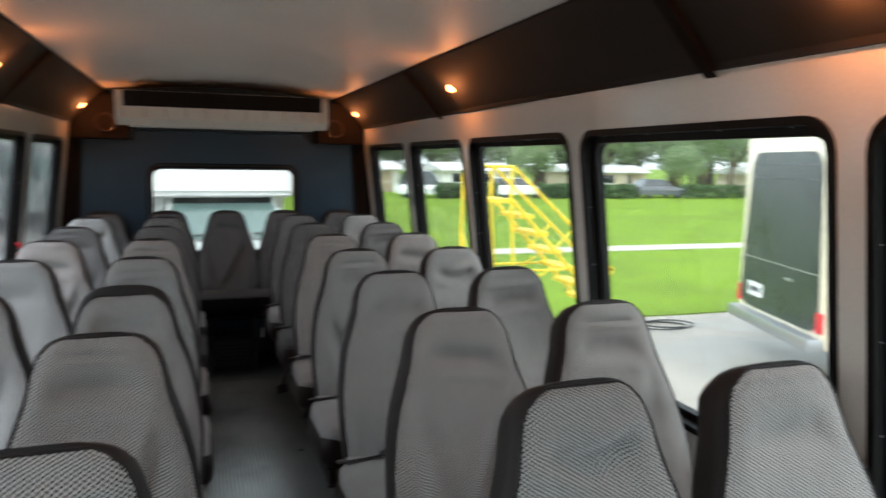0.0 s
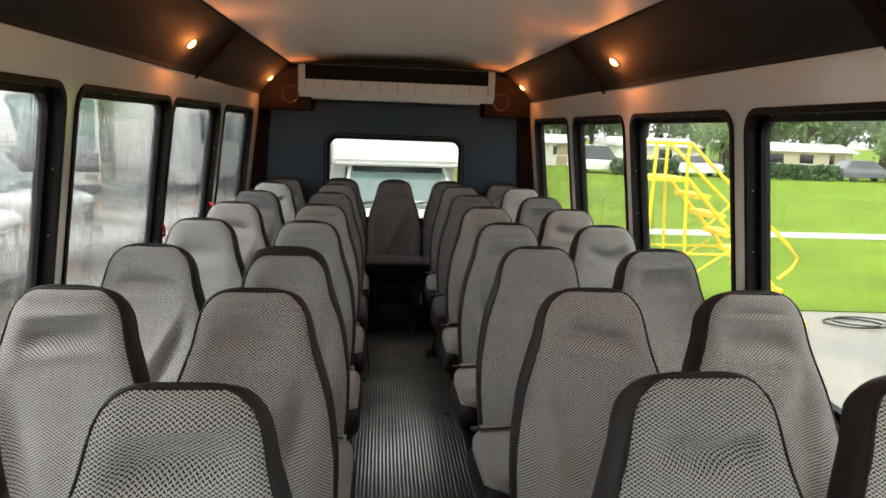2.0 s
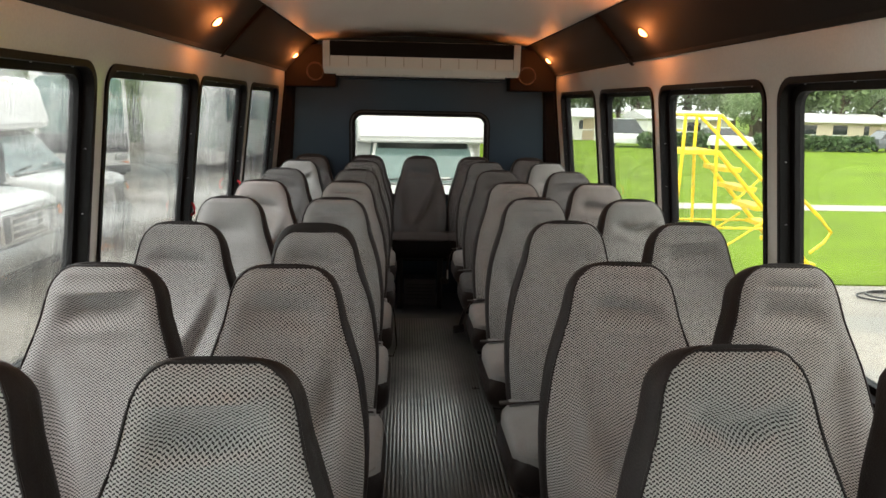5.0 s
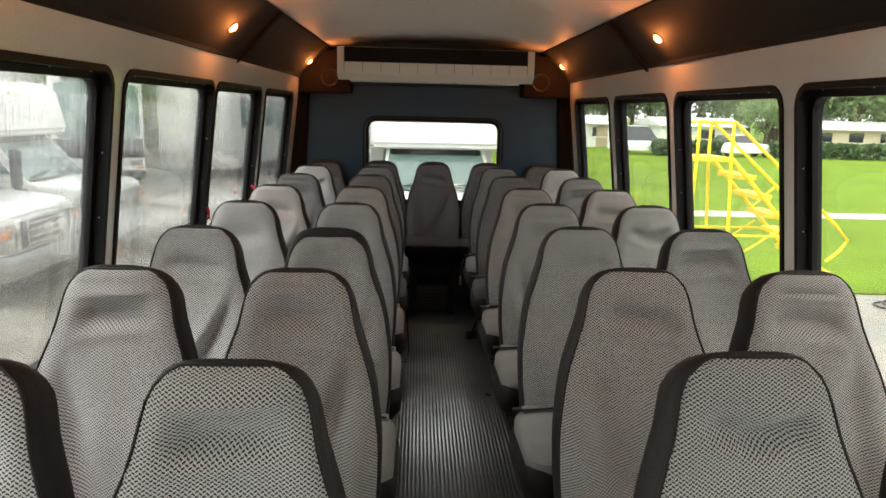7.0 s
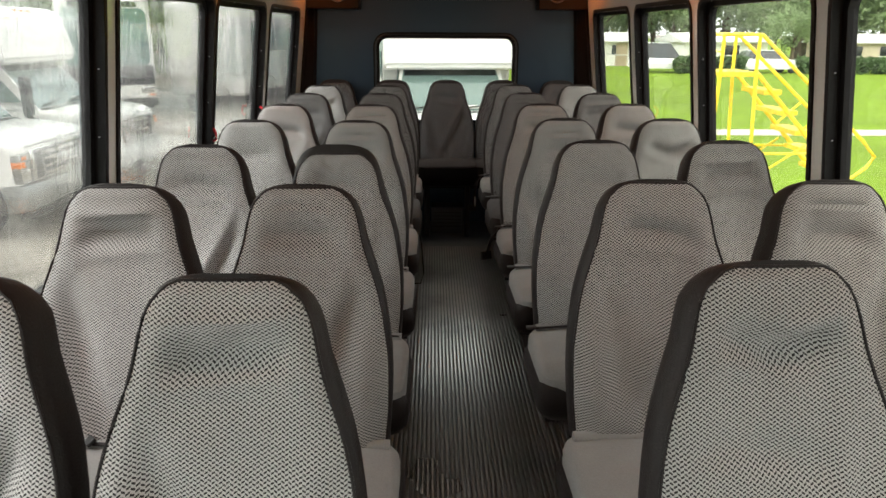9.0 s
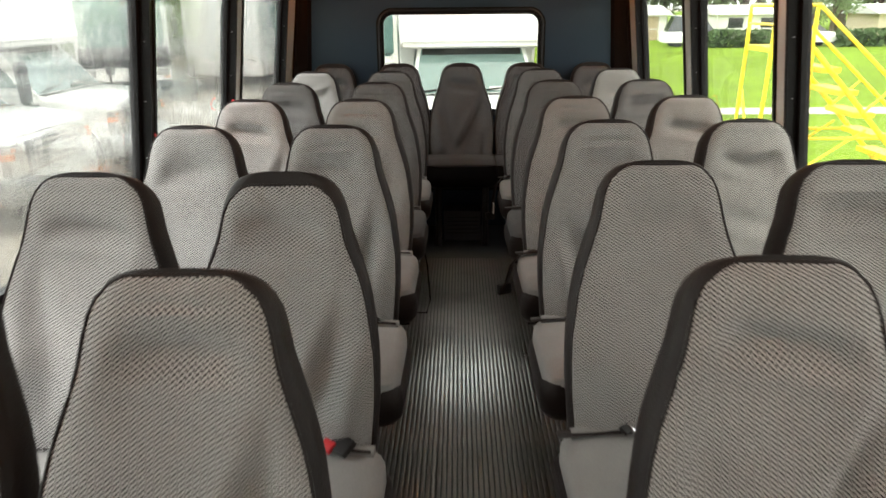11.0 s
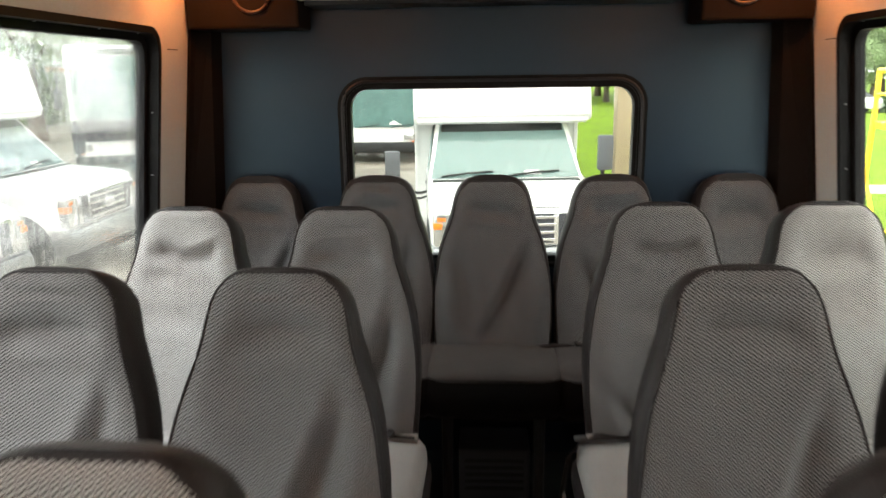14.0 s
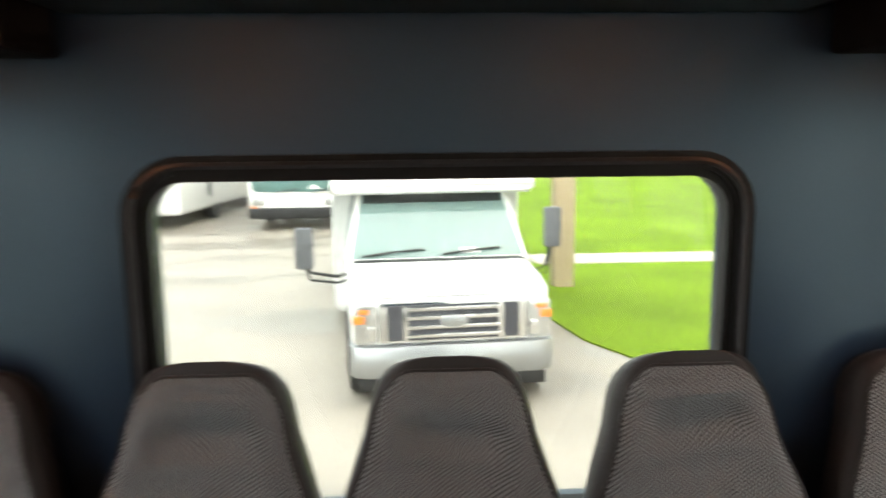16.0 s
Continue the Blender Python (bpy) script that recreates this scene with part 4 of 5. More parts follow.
# ---- vehicles ----
def wheel(parent, x, y, r, sign, wide=0.22):
    w = part("wheel", loft([[(x + sign * d, y + q * r * math.cos(a), r + q * r * math.sin(a)) for a in np.linspace(0, math.tau, 28, endpoint=False)] for d, q in ((-wide / 2, 0.6), (-wide / 2, 0.93), (-wide * 0.35, 1), (wide * 0.35, 1), (wide / 2, 0.93), (wide / 2, 0.62))]), M_TYRE, parent, "black tyre", True)
    rim = loft([[(x + sign * d, y + q * r * math.cos(a), r + q * r * math.sin(a)) for a in np.linspace(0, math.tau, 28, endpoint=False)] for d, q in ((wide * 0.48, 0.62), (wide * 0.52, 0.60), (wide * 0.30, 0.52), (wide * 0.34, 0.25), (wide * 0.50, 0.20), (wide * 0.52, 0.02))])
    part("rim", rim, M_SILVER, w, "bright steel rim", True)
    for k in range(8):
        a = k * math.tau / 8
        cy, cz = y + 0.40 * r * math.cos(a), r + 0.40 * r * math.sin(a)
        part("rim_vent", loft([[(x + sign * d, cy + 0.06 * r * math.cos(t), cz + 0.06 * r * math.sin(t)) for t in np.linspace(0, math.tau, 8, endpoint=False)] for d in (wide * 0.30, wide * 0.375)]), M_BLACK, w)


def quad_panel(parent, name, corners, mat, label="", lift=0.004, thick=0.008):
    """A flat panel through four corners, lifted along its normal."""
    c = [Vector(p) for p in corners]
    nrm = (c[1] - c[0]).cross(c[3] - c[0]).normalized()
    b = loft([[p + nrm * (lift - thick) for p in c], [p + nrm * lift for p in c]])
    return part(name, b, mat, parent, label)


def cutaway_bus(m, label, paint=None, length=7.2, dark_rear=False, high=2.85):
    """A shuttle bus on a van cab: nose towards -y, wheels on z = 0."""
    paint = paint or M_WHITE
    v = thing("shuttle_bus", m, label, "shuttle bus", "parked shuttle buses")
    nose = bmesh.new()
    rings = []
    for y, w, z0, z1, r in ((0.02, 0.86, 0.56, 1.06, 0.06), (0.05, 0.93, 0.52, 1.12, 0.09), (0.16, 0.965, 0.48, 1.18, 0.10), (0.5, 0.99, 0.46, 1.235, 0.12), (0.95, 1.005, 0.46, 1.265, 0.13), (1.25, 1.005, 0.46, 1.29, 0.12), (2.35, 1.005, 0.46, 1.36, 0.08)):
        rings.append([(x, y, z) for x, z in rrect(0, (z0 + z1) / 2, 2 * w, z1 - z0, r, 5)])
    loft(rings, bm=nose)
    body = part("cab_body", nose, paint, v, "", True)
    up = [(-0.985, 1.05, 1.24), (0.985, 1.05, 1.24), (1.0, 2.4, 1.30), (-1.0, 2.4, 1.30)]
    top = [(-0.865, 1.70, 1.985), (0.865, 1.70, 1.985), (0.88, 2.4, 2.03), (-0.88, 2.4, 2.03)]
    part("cab_upper", loft([up, top]), paint, v)
    def on_front(s, t):
        a, b2, c, d = (Vector(p) for p in (up[0], up[1], top[1], top[0]))
        return a.lerp(b2, s).lerp(d.lerp(c, s), t)
    ws = quad_panel(v, "windscreen", [on_front(0.015, 0.06), on_front(0.985, 0.06), on_front(0.965, 0.93), on_front(0.035, 0.93)], M_VGLASS, "pale teal windscreen", 0.006)
    quad_panel(ws, "sun_band", [on_front(0.05, 0.80), on_front(0.95, 0.80), on_front(0.953, 0.925), on_front(0.047, 0.925)], M_DGLASS, "dark tinted band", 0.010, 0.003)
    part("cowl", box(-0.93, 0.93, 0.96, 1.10, 1.24, 1.278, 0.01), M_BLACK, v, "black cowl strip")
    for s0, s1 in ((0.08, 0.42), (0.52, 0.86)):
        a, b2 = on_front(s0, 0.09) + Vector((0, -0.02, 0.01)), on_front(s1, 0.16) + Vector((0, -0.02, 0.01))
        part("wiper", tube([a, (a + b2) / 2 + Vector((0, -0.01, 0.01)), b2], 0.012, 6), M_BLACK, ws)
    quad_panel(v, "paper", [on_front(0.62, 0.10), on_front(0.74, 0.10), on_front(0.72, 0.17), on_front(0.63, 0.17)], M_PLATE, "white paper behind the windscreen", 0.012, 0.004)
    for sx in (-1, 1):
        pts = [(sx * 0.975, 1.32, 1.38), (sx * 0.985, 2.28, 1.38), (sx * 0.90, 2.28, 1.92), (sx * 0.888, 1.80, 1.92)]
        quad_panel(v, "side_window", pts if sx > 0 else pts[::-1], M_VGLASS, "teal side glass", 0.02, 0.02)
        door = part("cab_door", ring_prism([(1.28, 0.50), (2.28, 0.50), (2.28, 1.27), (1.28, 1.27)], [(1.29, 0.51), (2.27, 0.51), (2.27, 1.26), (1.29, 1.26)], lambda u, w2, d, sx=sx: (sx * (1.0 + d), u, w2), 0.0, 0.008), M_SILVER, v, "door seam")
        part("door_handle", box(*sorted((sx * 1.0, sx * 1.025)), 2.08, 2.22, 1.08, 1.11, 0.005), M_BLACK, door)
        part("headlight", box(*sorted((sx * 0.72, sx * 0.945)), -0.02, 0.12, 0.66, 1.03, 0.03), M_LENS, v, "clear headlight", True)
        part("headlight_bowl", box(*sorted((sx * 0.735, sx * 0.83)), -0.026, 0.02, 0.69, 0.85, 0.03), M_CHROME, v, "bright reflector bowl", True)
        part("turn_signal", box(*sorted((sx * 0.84, sx * 0.952)), -0.03, 0.10, 0.86, 0.94, 0.015), M_AMBER, v, "amber turn signal", True)
        part("side_marker", box(*sorted((sx * 0.80, sx * 0.90)), -0.027, 0.06, 0.95, 1.0, 0.012), M_AMBER, v, "amber marker", True)
        mx, mz = (1.24, 1.60) if sx > 0 else (1.43, 1.44)
        arm = tube([(sx * 0.96, 1.12, 1.15), (sx * 1.08, 1.02, 1.12), (sx * (mx - 0.07), 0.98, 1.18), (sx * (mx - 0.02), 0.98, mz - 0.16)], 0.018)
        mirror = part("mirror", box(*sorted((sx * (mx - 0.095), sx * (mx + 0.095))), 0.93, 1.03, mz - 0.22, mz + 0.22, 0.03), M_MIRROR, v, "tall black mirror", True)
        part("mirror_arm", arm, M_BLACK, mirror, "", True)
        part("mirror_arm", tube([(sx * 0.96, 1.14, 1.08), (sx * 1.08, 1.04, 1.05), (sx * (mx - 0.06), 0.98, 1.10), (sx * mx, 0.98, mz - 0.18)], 0.014), M_BLACK, mirror, "", True)
        arch = bmesh.new()
        loft([[(sx * (0.98 + d), 0.66 + 0.46 * math.cos(a), 0.40 + 0.46 * math.sin(a)) for a in np.linspace(-0.2, math.pi + 0.2, 18)] for d in (0.0, 0.032)], close=True, bm=arch)
        part("wheel_arch", arch, M_BLACK, v, "dark wheel arch")
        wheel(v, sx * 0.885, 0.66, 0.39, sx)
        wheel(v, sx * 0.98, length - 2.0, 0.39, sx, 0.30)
    grille = part("grille", box(-0.71, 0.71, -0.035, 0.08, 0.665, 1.055, 0.02), M_CHROME, v, "chrome grille surround", True)
    part("grille_mesh", box(-0.43, 0.43, -0.042, 0.0, 0.69, 1.03, 0.004), M_PRINT, grille)
    for sx in (-1, 1):
        part("grille_block", box(*sorted((sx * 0.48, sx * 0.63)), -0.044, 0.0, 0.69, 1.03, 0.01), M_PRINT, grille)
    for z in (0.715, 0.80, 0.89, 0.975):
        part("grille_bar", box(-0.44, 0.44, -0.060, -0.03, z, z + 0.034, 0.006), M_CHROME, grille)
    em = loft([[(0.135 * q * math.cos(a), -0.066 - d, 0.87 + 0.058 * q * math.sin(a)) for a in np.linspace(0, math.tau, 24, endpoint=False)] for d, q in ((-0.02, 1), (0.0, 1), (0.008, 0.8))])
    part("emblem", em, M_SILVER, grille, "plain oval emblem", True)
    bump = bmesh.new()
    prof = [(0.31, 0.03), (0.34, -0.06), (0.43, -0.105), (0.56, -0.105), (0.64, -0.07), (0.65, 0.06), (0.31, 0.10)]
    xs = [-0.985, -0.95, -0.83, 0.83, 0.95, 0.985]
    loft([[(x, y + (0.16 if abs(x) > 0.96 else 0.06 if abs(x) > 0.9 else 0), z) for z, y in prof] for x in xs], bm=bump)
    bp = part("bumper", bump, M_SILVER, v, "silver steel bumper", True)
    part("air_dam", box(-0.90, 0.90, -0.03, 0.12, 0.20, 0.33, 0.02), M_BLACK, bp, "dark valance", True)
    part("hood_seam", box(-0.72, 0.72, 0.03, 0.05, 1.085, 1.094, 0.001), M_PRINT, body)
    # coach body with its overhanging cap
    bx = bmesh.new()
    side = [(2.30, 0.42), (2.30, 2.02), (1.75, 1.95), (1.46, 1.945), (1.38, 2.01), (1.55, high - 0.12), (1.8, high - 0.02), (2.1, high), (length - 0.15, high), (length, high - 0.12), (length, 0.42)]
    cols = []
    for x, inset in ((-1.16, 0.0), (1.16, 0.0)):
        cols.append([(x, y, z) for y, z in side])
    loft(cols, bm=bx)
    bmesh.ops.bevel(bx, geom=list(bx.edges), offset=0.05, segments=3, affect="EDGES", clamp_overlap=True)
    coach = part("coach_body", bx, paint, v, "", True)
    for k in range(3):
        part("marker_lamp", box(-0.24 + 0.2 * k, -0.16 + 0.2 * k, 1.60, 1.72, high - 0.10, high - 0.06, 0.01), M_AMBER, coach, "amber marker lamp")
    for sx in (-1, 1):
        for k in range(4):
            y0 = 2.6 + k * 1.05
            part("coach_window", box(*sorted((sx * 1.145, sx * 1.172)), y0, y0 + 0.92, 1.45, 2.2, 0.008), M_DGLASS, coach, "dark tinted side window")
        part("skirt_line", box(*sorted((sx * 1.155, sx * 1.170)), 2.35, length - 0.1, 0.98, 1.02, 0.004), M_SILVER, coach)
    if dark_rear:
        loop = [(u * (1 - 0.16 * (v - 0.6) / 2.1), v) for u, v in rrect(0, 1.66, 2.10, 2.12, 0.24, 7)]
        rear = part("rear_window", slab(loop, lambda u, w2, d: (u, length + d, w2), -0.01, 0.02), M_REAR, coach, "large dark rear glass")
        for z, half in ((1.28, 0.98), (2.38, 0.86), (2.56, 0.84)):
            part("panel_line", box(-half, half, length, length + 0.024, z, z + 0.014, 0.002), M_SILVER if z < 2 else M_PRINT, rear)
        part("latch", box(-0.42, -0.24, length, length + 0.035, 1.12, 1.15, 0.004), M_SILVER, rear, "bright latch")
        part("number_plate", box(0.36, 0.78, length, length + 0.03, 0.76, 0.95, 0.004), M_PLATE, v, "white number plate")
        part("plate_bar", box(0.43, 0.71, length + 0.028, length + 0.034, 0.82, 0.89), M_PRINT, v, "dark bar")
        part("rear_bumper", box(-1.12, 1.12, length - 0.05, length + 0.16, 0.40, 0.56, 0.03), M_SILVER, v, "grey rear bumper", True)
        for sx in (-1, 1):
            part("tail_lamp", box(*sorted((sx * 1.02, sx * 1.12)), length - 0.02, length + 0.03, 0.62, 0.86, 0.01), M_RED, v, "red tail lamp")
    return v


def coach_bus(m, label, length=10.5, low=False):
    """A tall flat-fronted coach: nose towards -y."""
    v = thing("coach", m, label, "coach", "parked coaches")
    b = box(-1.25, 1.25, 0, length, 0.38, 3.35, 0.16, None, 4)
    part("body", b, M_WHITE, v, "", True)
    ws = part("windscreen", slab(rrect(0, 1.92 if low else 2.27, 2.26, 1.78 if low else 1.60, 0.18), lambda u, w, d: (u, -d, w), -0.02, 0.03), M_COACH, v, "large teal windscreen")
    if low:
        for sx in (-0.5, 0.45):
            part("wiper", tube([(sx, -0.05, 1.02), (sx + 0.25, -0.06, 1.06), (sx + 0.6, -0.05, 1.12)], 0.015, 6), M_BLACK, ws)
        quad_panel(ws, "paper", [(0.35, -0.034, 1.10), (0.75, -0.034, 1.10), (0.55, -0.034, 1.22), (0.48, -0.034, 1.22)], M_PLATE, "white paper")
    else:
        part("black_band", box(-1.2, 1.2, -0.028, 0.05, 0.90, 1.46, 0.02), M_PRINT, v, "black band under the windscreen")
    part("bumper", box(-1.24, 1.24, -0.09, 0.2, 0.30, 0.60 if low else 0.52, 0.05), M_BLACK, v, "dark bumper", True)
    part("destination_panel", box(-0.9, 0.9, -0.026, 0.05, 3.10, 3.26, 0.01), M_DGLASS, v)
    for sx in (-1, 1):
        part("headlight", box(*sorted((sx * 0.80, sx * 1.16)), -0.04, 0.06, 0.66, 0.84, 0.03), M_LENS, v, "clear headlight", True)
        part("turn_signal", box(*sorted((sx * 1.02, sx * 1.18)), -0.05, 0.05, 0.58, 0.64, 0.01), M_AMBER, v, "amber turn signal")
        mirror = part("mirror", box(*sorted((sx * 1.34, sx * 1.52)), -0.42, -0.30, 1.75, 2.25, 0.03), M_BLACK, v, "black mirror", True)
        part("mirror_arm", tube([(sx * 1.2, 0.05, 2.9), (sx * 1.38, -0.25, 2.85), (sx * 1.43, -0.36, 2.25)], 0.02), M_BLACK, mirror, "", True)
        for k in range(6):
            part("side_window", box(*sorted((sx * 1.235, sx * 1.262)), 0.6 + 1.5 * k, 1.95 + 1.5 * k, 1.75, 2.95, 0.01), M_DGLASS, v, "dark side window")
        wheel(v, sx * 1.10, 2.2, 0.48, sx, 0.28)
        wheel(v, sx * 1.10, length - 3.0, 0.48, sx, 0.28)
    return v


def stand(x, y, heading):
    """On the ground at x, y, the nose turned to heading degrees from -y, anticlockwise."""
    return Matrix.Translation((x, y, GZ)) @ Matrix.Rotation(radians(heading), 4, "Z")


cutaway_bus(stand(0.305, 12.08, 5) @ Matrix.Scale(0.965, 4), "white shuttle bus with chrome grille parked behind the rear window")
cutaway_bus(stand(-5.25, 13.75, 90), "white shuttle bus parked nose-out in the wet row")
cutaway_bus(stand(-5.12, 10.85, 90), "white shuttle bus with big chrome grille, parked nose-out")
cutaway_bus(stand(-5.1, 7.3, 90), "white shuttle bus parked nose-out beside the doors")
coach_bus(stand(-9.6, 23.0, 25), "tall white coach with a teal windscreen")
side_coach = coach_bus(stand(-6.85, 36.0, 176), "long white coach parked along the lane, seen from its side")
part("side_vent", box(-1.27, -1.245, 8.0, 8.3, 0.75, 2.0, 0.01), M_MIRROR, side_coach, "dark louvred side vent")
coach_bus(stand(-3.2, 25.2, 0), "white flat-fronted bus with a teal windscreen and black bumper", 9.0, True)
cutaway_bus(stand(-15.5, 22.0, 60), "distant white shuttle bus parked at an angle")
cutaway_bus(stand(13.72, 6.3, 72), "cream shuttle bus with a dark glass rear", M_CREAM, 7.2, True, 3.15)

# ---- yellow maintenance stairs on the lawn ----
st = thing("service_stairs", stand(3.88, 10.64, 90), "yellow tubular steel service stairs with handrails", "stairs")
PLAT, RUNS, DEEP = 2.03, 1.86, 0.46
part("platform", box(-0.36, 0.36, 0.0, DEEP, PLAT - 0.06, PLAT, 0.008), M_YELLOW, st)
for sx in (-0.36, 0.36):
    for y, foot in ((0.02, -0.10), (DEEP, DEEP + 0.06)):
        part("post", tube([(sx, foot, 0.0), (sx, y, PLAT), (sx, y, PLAT + 0.44)], 0.023), M_YELLOW, st, "", True)
    part("stringer", tube([(sx, 0.0, PLAT - 0.02), (sx, -RUNS, 0.03)], 0.028), M_YELLOW, st, "", True)
    part("handrail", tube([(sx, DEEP, PLAT + 0.44), (sx, 0.0, PLAT + 0.44), (sx, -1.48, 1.16), (sx, -1.64, 0.98), (sx, -1.55, 0.84), (sx, -1.38, 0.70)], 0.023), M_YELLOW, st, "", True)
    part("brace", tube([(sx, -0.62, 1.28), (sx, -0.98, 1.62)], 0.015), M_YELLOW, st, "", True)
    part("brace", tube([(sx, DEEP, 0.30), (sx, -0.72, 1.12)], 0.015), M_YELLOW, st, "", True)
    part("mid_bar", tube([(sx, DEEP, 1.02), (sx, -0.86, 1.02)], 0.017), M_YELLOW, st, "", True)
    part("base_bar", tube([(sx, DEEP, 0.10), (sx, -RUNS, 0.10)], 0.023), M_YELLOW, st, "", True)
part("cross_bar", tube([(-0.36, 0.02, 0.55), (0.36, 0.02, 0.55)], 0.017), M_YELLOW, st, "", True)
part("cross_bar", tube([(-0.36, DEEP, PLAT + 0.44), (0.36, DEEP, PLAT + 0.44)], 0.023), M_YELLOW, st, "", True)
part("cross_bar", tube([(-0.36, DEEP, PLAT + 0.24), (0.36, DEEP, PLAT + 0.24)], 0.015), M_YELLOW, st, "", True)
part("cross_bar", tube([(-0.36, DEEP, 0.30), (0.36, DEEP, 1.50)], 0.017), M_YELLOW, st, "", True)
for k in range(7):
    f = (k + 1) / 8.1
    part("step", box(-0.35, 0.35, -RUNS * f - 0.11, -RUNS * f + 0.11, PLAT * (1 - f) - 0.03, PLAT * (1 - f) + 0.03, 0.006), M_YELLOW, st)


# ---- far edge of the lawn: hedge, houses, trees ----
def leaves(n, radius, size, seed, squash=0.75, clumps=26):
    """A crown of many small leaf cards gathered in clumps."""
    rng = np.random.default_rng(seed)
    verts, faces = [], []
    cs = rng.normal(size=(clumps, 3))
    cs = cs / np.linalg.norm(cs, axis=1)[:, None] * (rng.random((clumps, 1)) ** 0.4) * radius
    cs[:, 2] *= squash
    for i in range(n):
        c = cs[i % clumps] + rng.normal(size=3) * radius * 0.17
        a, b = rng.normal(size=3), rng.normal(size=3)
        a /= np.linalg.norm(a)
        b -= a * (a @ b)
        b /= np.linalg.norm(b)
        q = size * (0.6 + 0.8 * rng.random())
        k = len(verts)
        verts += [c - a * q, c + b * q * 0.5, c + a * q, c - b * q * 0.5]
        faces.append((k, k + 1, k + 2, k + 3))
    me = bpy.data.meshes.new("crown")
    me.from_pydata([tuple(p) for p in verts], [], faces)
    me.materials.append(M_LEAF)
    return me


CROWNS = [leaves(2200, 2.6, 0.17, s) for s in (1, 2, 3)]


def tree(x, y, size, kind):
    t = thing("tree", stand(x, y, 40 * kind), "leafy broad-crowned green tree behind the hedge", "tree", "trees past the lawn")
    rng = random.Random(kind * 7 + 1)
    trunk = loft([[(r * math.cos(a), r * math.sin(a), z) for a in np.linspace(0, math.tau, 9, endpoint=False)] for r, z in ((0.28 * size, -0.1), (0.20 * size, 0.8 * size), (0.15 * size, 2.4 * size), (0.05 * size, 4.6 * size))])
    tr = part("trunk", trunk, M_BARK, t, "", True)
    for k in range(5):
        a = k * 1.3 + rng.random()
        part("limb", tube([(0, 0, (1.6 + 0.3 * k) * size), (0.7 * size * math.cos(a), 0.7 * size * math.sin(a), (2.6 + 0.3 * k) * size), (1.5 * size * math.cos(a), 1.5 * size * math.sin(a), (3.3 + 0.35 * k) * size)], 0.06 * size, 6), M_BARK, tr)
    c = part("crown", CROWNS[kind % 3], None, t, "dense green leaves")
    c.location, c.scale = (0, 0, 3.9 * size), (size, size, size)


for i, (x, y, sz) in enumerate([(8, 96, 2.2), (16, 90, 2.0), (22, 84, 2.3), (29, 80, 2.1), (37, 76, 2.4), (44, 74, 2.0), (52, 72, 2.3), (61, 68, 2.2), (70, 62, 2.1), (80, 58, 2.3), (90, 52, 2.2), (12, 84, 1.5), (19, 66, 1.2), (24, 66, 1.7), (33, 62, 1.25), (36, 60, 1.6), (45, 54, 1.3), (52, 58, 1.8), (60, 50, 1.4), (-12, 62, 1.9), (-24, 48, 1.8), (-34, 40, 2.0), (-20, 60, 1.7), (-42, 32, 1.9), (70, 44, 1.8), (-19, 34, 1.5), (-26, 27, 1.6), (-30, 20, 1.7), (-15, 44, 1.6), (37, 50.5, 0.7), (26.5, 56, 0.75)] + [(-25 - 2 * (k % 2), 3 + 3.0 * k, 0.62 + 0.08 * (k % 3)) for k in range(10)] + [(7 + 3.3 * k, 65 - 0.15 * k + 3 * (k % 2), 0.95 + 0.15 * (k % 3)) for k in range(15)] + [(4 + 5.2 * k, 74 - 0.2 * k + 5 * (k % 2), 1.9 + 0.25 * (k % 3)) for k in range(13)]):
    tree(x, y, sz, i)

HEDGE_Y = 47.2
HEDGES = (
    (14.9, 19.3, HEDGE_Y, 1.0, 0.20, 900, M_HEDGE, "clipped dark green hedge along the lawn"),
    (22.6, 30.4, HEDGE_Y, 1.0, 0.20, 1500, M_HEDGE, "clipped dark green hedge along the lawn"),
    (34.5, 95.0, HEDGE_Y, 1.0, 0.20, 6000, M_HEDGE, "clipped dark green hedge along the lawn"),
    (-27.0, -11.0, 44.0, 4.6, 0.42, 5200, M_LEAF, "tall bright green bushes behind the parked coaches"),
)
for seed, (h0, h1, hy, tall, leaf, count, leaf_mat, words) in enumerate(HEDGES):
    rng = np.random.default_rng(5 + seed)
    hv, hf = [], []
    for i in range(count):
        c = np.array(((hx := rng.uniform(h0, h1)), hy + rng.uniform(-0.6, 0.6), GZ + tall * (1 - 0.12 * math.sin(1.7 * hx) * (tall > 2)) * rng.random() ** 0.8))
        a, b = rng.normal(size=3), rng.normal(size=3)
        a, b = a / np.linalg.norm(a) * leaf, b / np.linalg.norm(b) * leaf * 0.65
        k = len(hv)
        hv += [tuple(c - a), tuple(c + b), tuple(c + a), tuple(c - b)]
        hf.append((k, k + 1, k + 2, k + 3))
    hedge = bpy.data.meshes.new("hedge")
    hedge.from_pydata(hv, [], hf)
    hedge.materials.append(leaf_mat)
    tagged(new("hedge", hedge), words, "hedge", "hedges round the car park", "stuff")


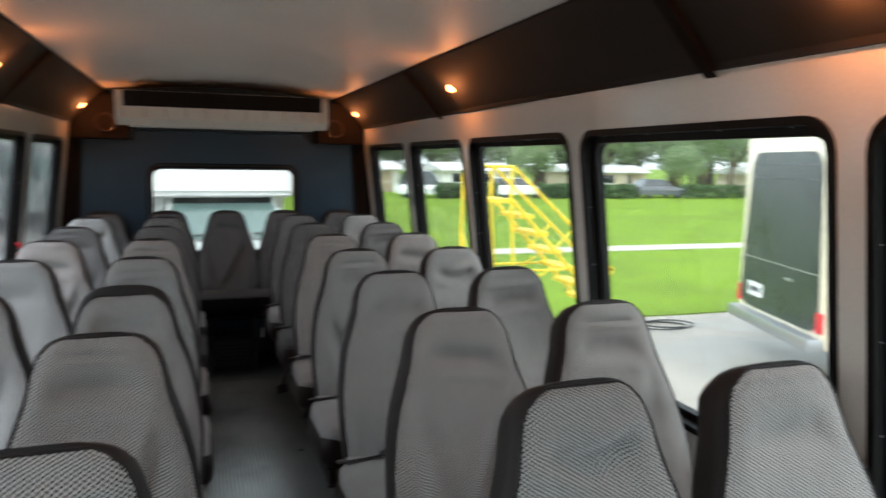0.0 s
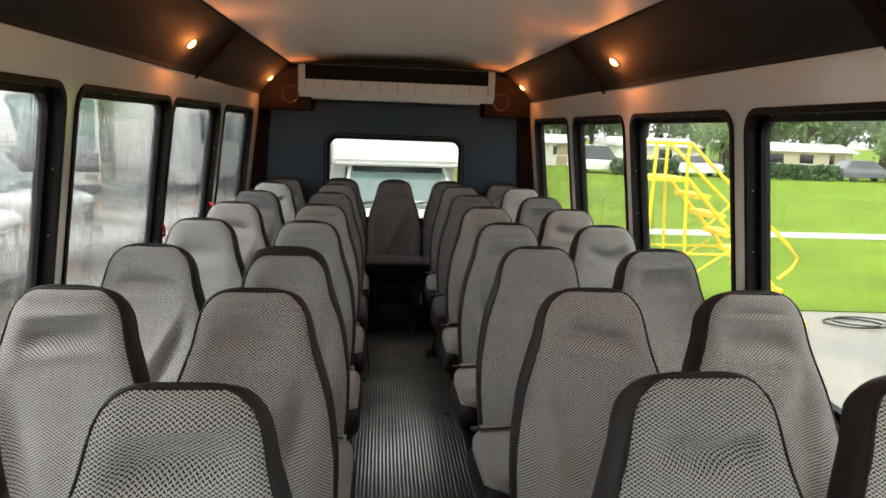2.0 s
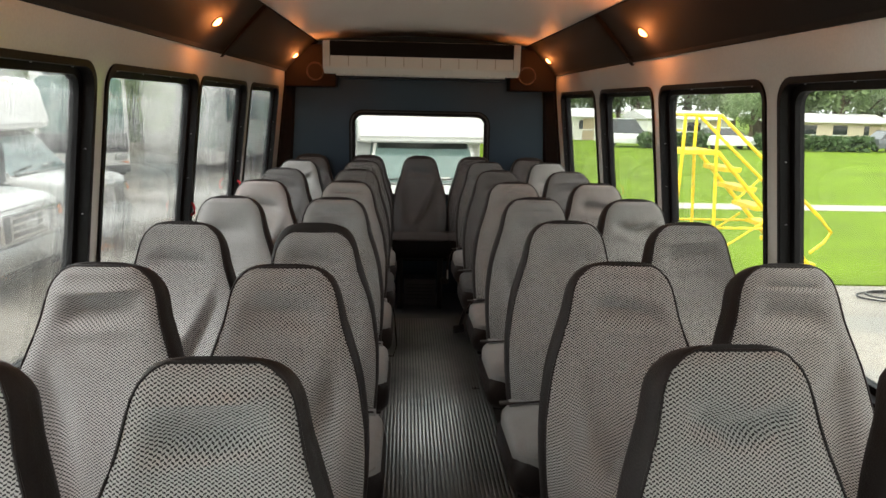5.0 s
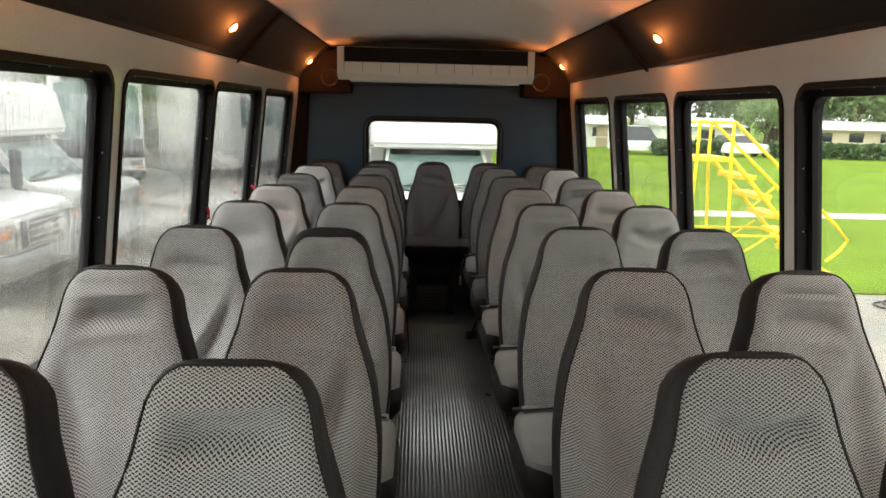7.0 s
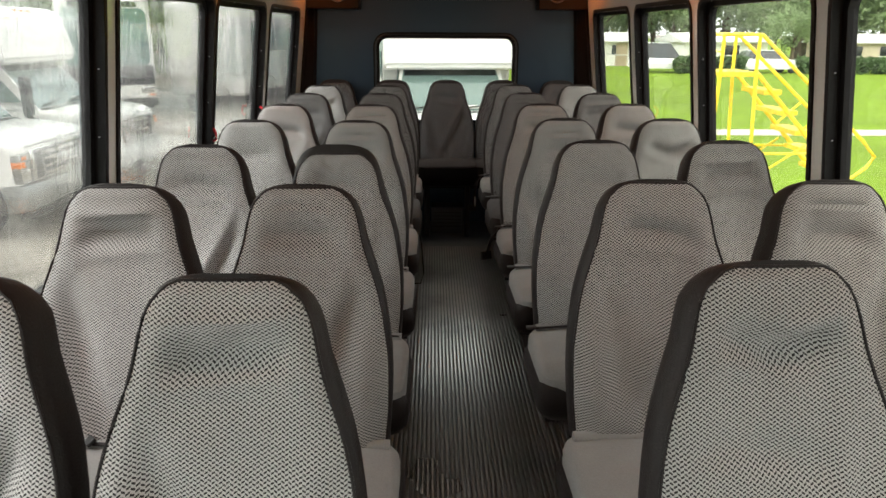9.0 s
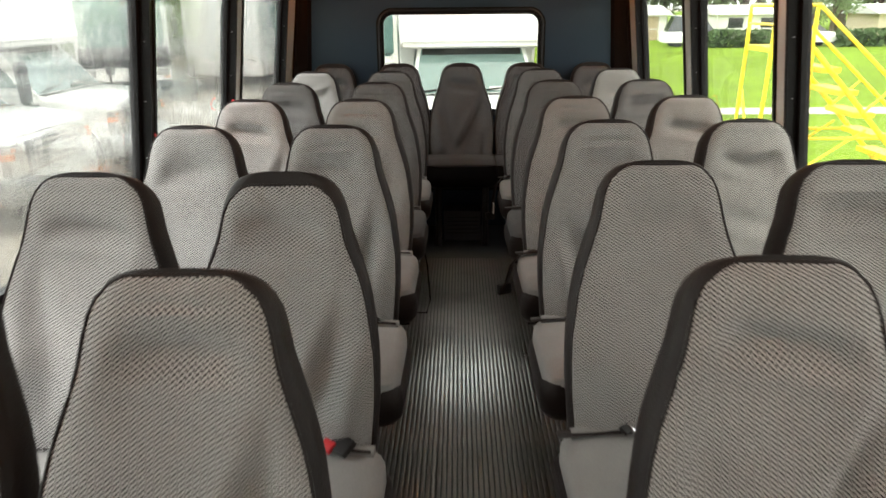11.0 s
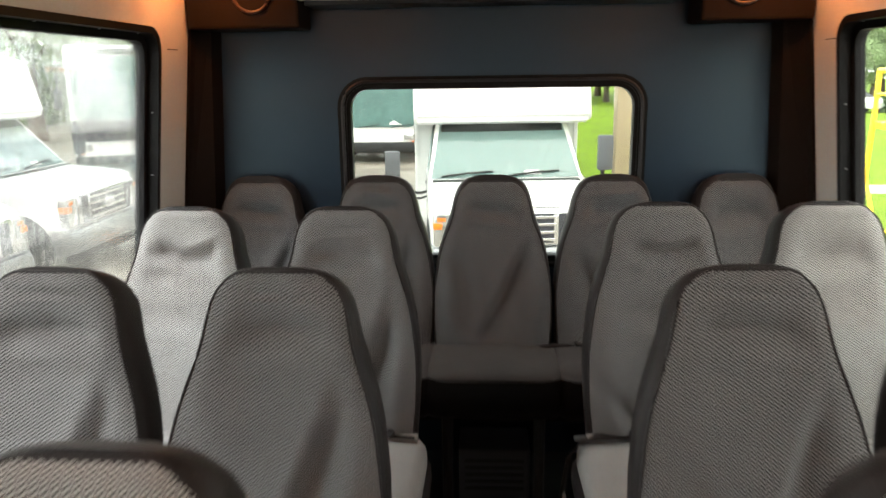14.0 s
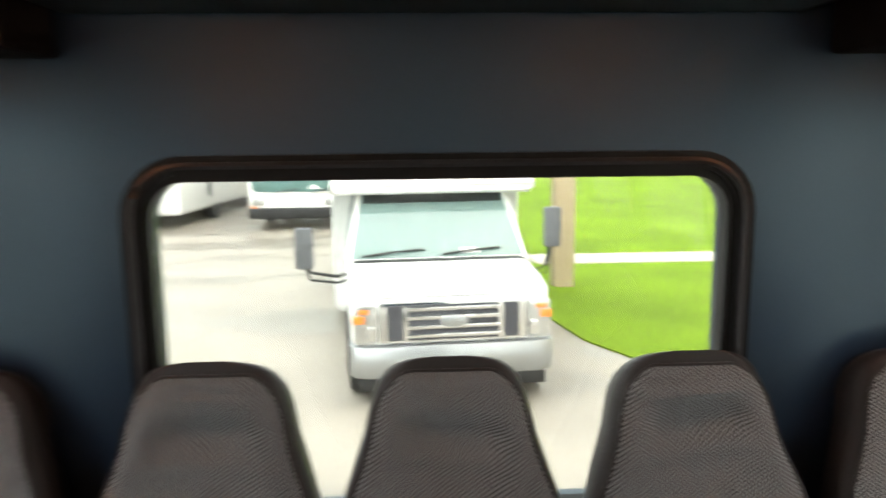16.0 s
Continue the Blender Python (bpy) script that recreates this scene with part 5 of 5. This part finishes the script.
def parked_car(x, y, turn, paint, label, high=1.42):
    """A small estate car: body, cabin with glass, wheels."""
    v = thing("car", stand(x, y, turn), label, "car", "cars past the lawn")
    body = loft([[(sx * f, yy, z) for sx, z in ((-0.84, 0.28), (0.84, 0.28), (0.86, 0.62), (0.74, top), (-0.74, top), (-0.86, 0.62))] for yy, f, top in ((-2.1, 0.86, 0.66), (-1.95, 0.97, 0.76), (-0.9, 1.0, 0.90), (1.7, 1.0, 0.92), (2.05, 0.94, 0.86))])
    part("body", body, paint, v)
    part("cabin", loft([[(sx, yy, z) for sx, yy in ((-w, a), (w, a), (w, b), (-w, b))] for w, a, b, z in ((0.73, -0.95, 1.9, 0.90), (0.60, -0.25, 1.45, high - 0.04), (0.55, -0.15, 1.35, high))]), M_DGLASS, v, "dark car windows")
    part("car_roof", box(-0.58, 0.58, -0.2, 1.4, high - 0.04, high + 0.01, 0.02), paint, v)
    for wx in (-1, 1):
        for wy in (-1.3, 1.25):
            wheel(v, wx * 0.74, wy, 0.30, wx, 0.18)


parked_car(14.6, 48.5, 86, M_WHITE, "white van parked beyond the hedge", 1.85)
parked_car(21.2, 48.2, 94, M_WHITE, "white car parked in the gap of the hedge")
parked_car(33.0, 48.0, 90, M_MIRROR, "dark grey car parked beside the hedge")


def house(x, y, w, turn, label, siding=None):
    h = thing("house", stand(x, y, turn), label, "house", "houses past the lawn")
    part("wall", box(-w / 2, w / 2, 0, 5, -0.1, 1.85, 0.02), siding or M_HOUSE, h)
    part("roof", loft([[(sx, -0.4, 1.83), (sx, 2.5, 2.45), (sx, 5.4, 1.83), (sx, 5.4, 1.75), (sx, -0.4, 1.75)] for sx in (-w / 2 - 0.3, w / 2 + 0.3)]), M_ROOF, h, "pale grey roof")
    for k in range(int(w // 2.4)):
        x0 = -w / 2 + 0.8 + 2.4 * k
        wd = part("window", box(x0, x0 + 1.1, -0.04, 0.05, 0.85, 1.55, 0.01), M_DGLASS, h, "dark window")
        part("sill", box(x0 - 0.06, x0 + 1.16, -0.08, 0.02, 0.78, 0.84, 0.005), M_PLATE, wd)
    part("door", box(w / 2 - 1.5, w / 2 - 0.6, -0.05, 0.05, 0.0, 1.7, 0.01), M_POST, h, "tan front door")


house(12.6, 57, 5, 2, "low white outbuilding past the lawn")
house(21.9, 57, 6.5, 4, "low white house with a pale grey roof")
house(33.6, 56, 7.5, -3, "long low cream house behind the hedge", M_TAN)
house(54, 54, 13, -6, "long low cream house behind the far hedge", M_TAN)
house(72, 51, 12, -12, "low white house past the lawn")

sticker = thing("warning_sticker", Matrix(), "pale sticker with faded red lettering on the side wall", "sticker")
wall_right_place = side_place(1)
part("sheet", slab(rrect(2.73, 0.70, 0.26, 0.10, 0.006, 2), wall_right_place, -0.0035, -0.0005), M_PLATE, sticker)
for k, (y0, y1) in enumerate(((2.63, 2.83), (2.64, 2.80))):
    part("text_bar", slab(rrect((y0 + y1) / 2, 0.725 - 0.037 * k, y1 - y0, 0.022, 0.002, 2), wall_right_place, -0.0055, -0.003), M_RED, sticker, "faded red bar")
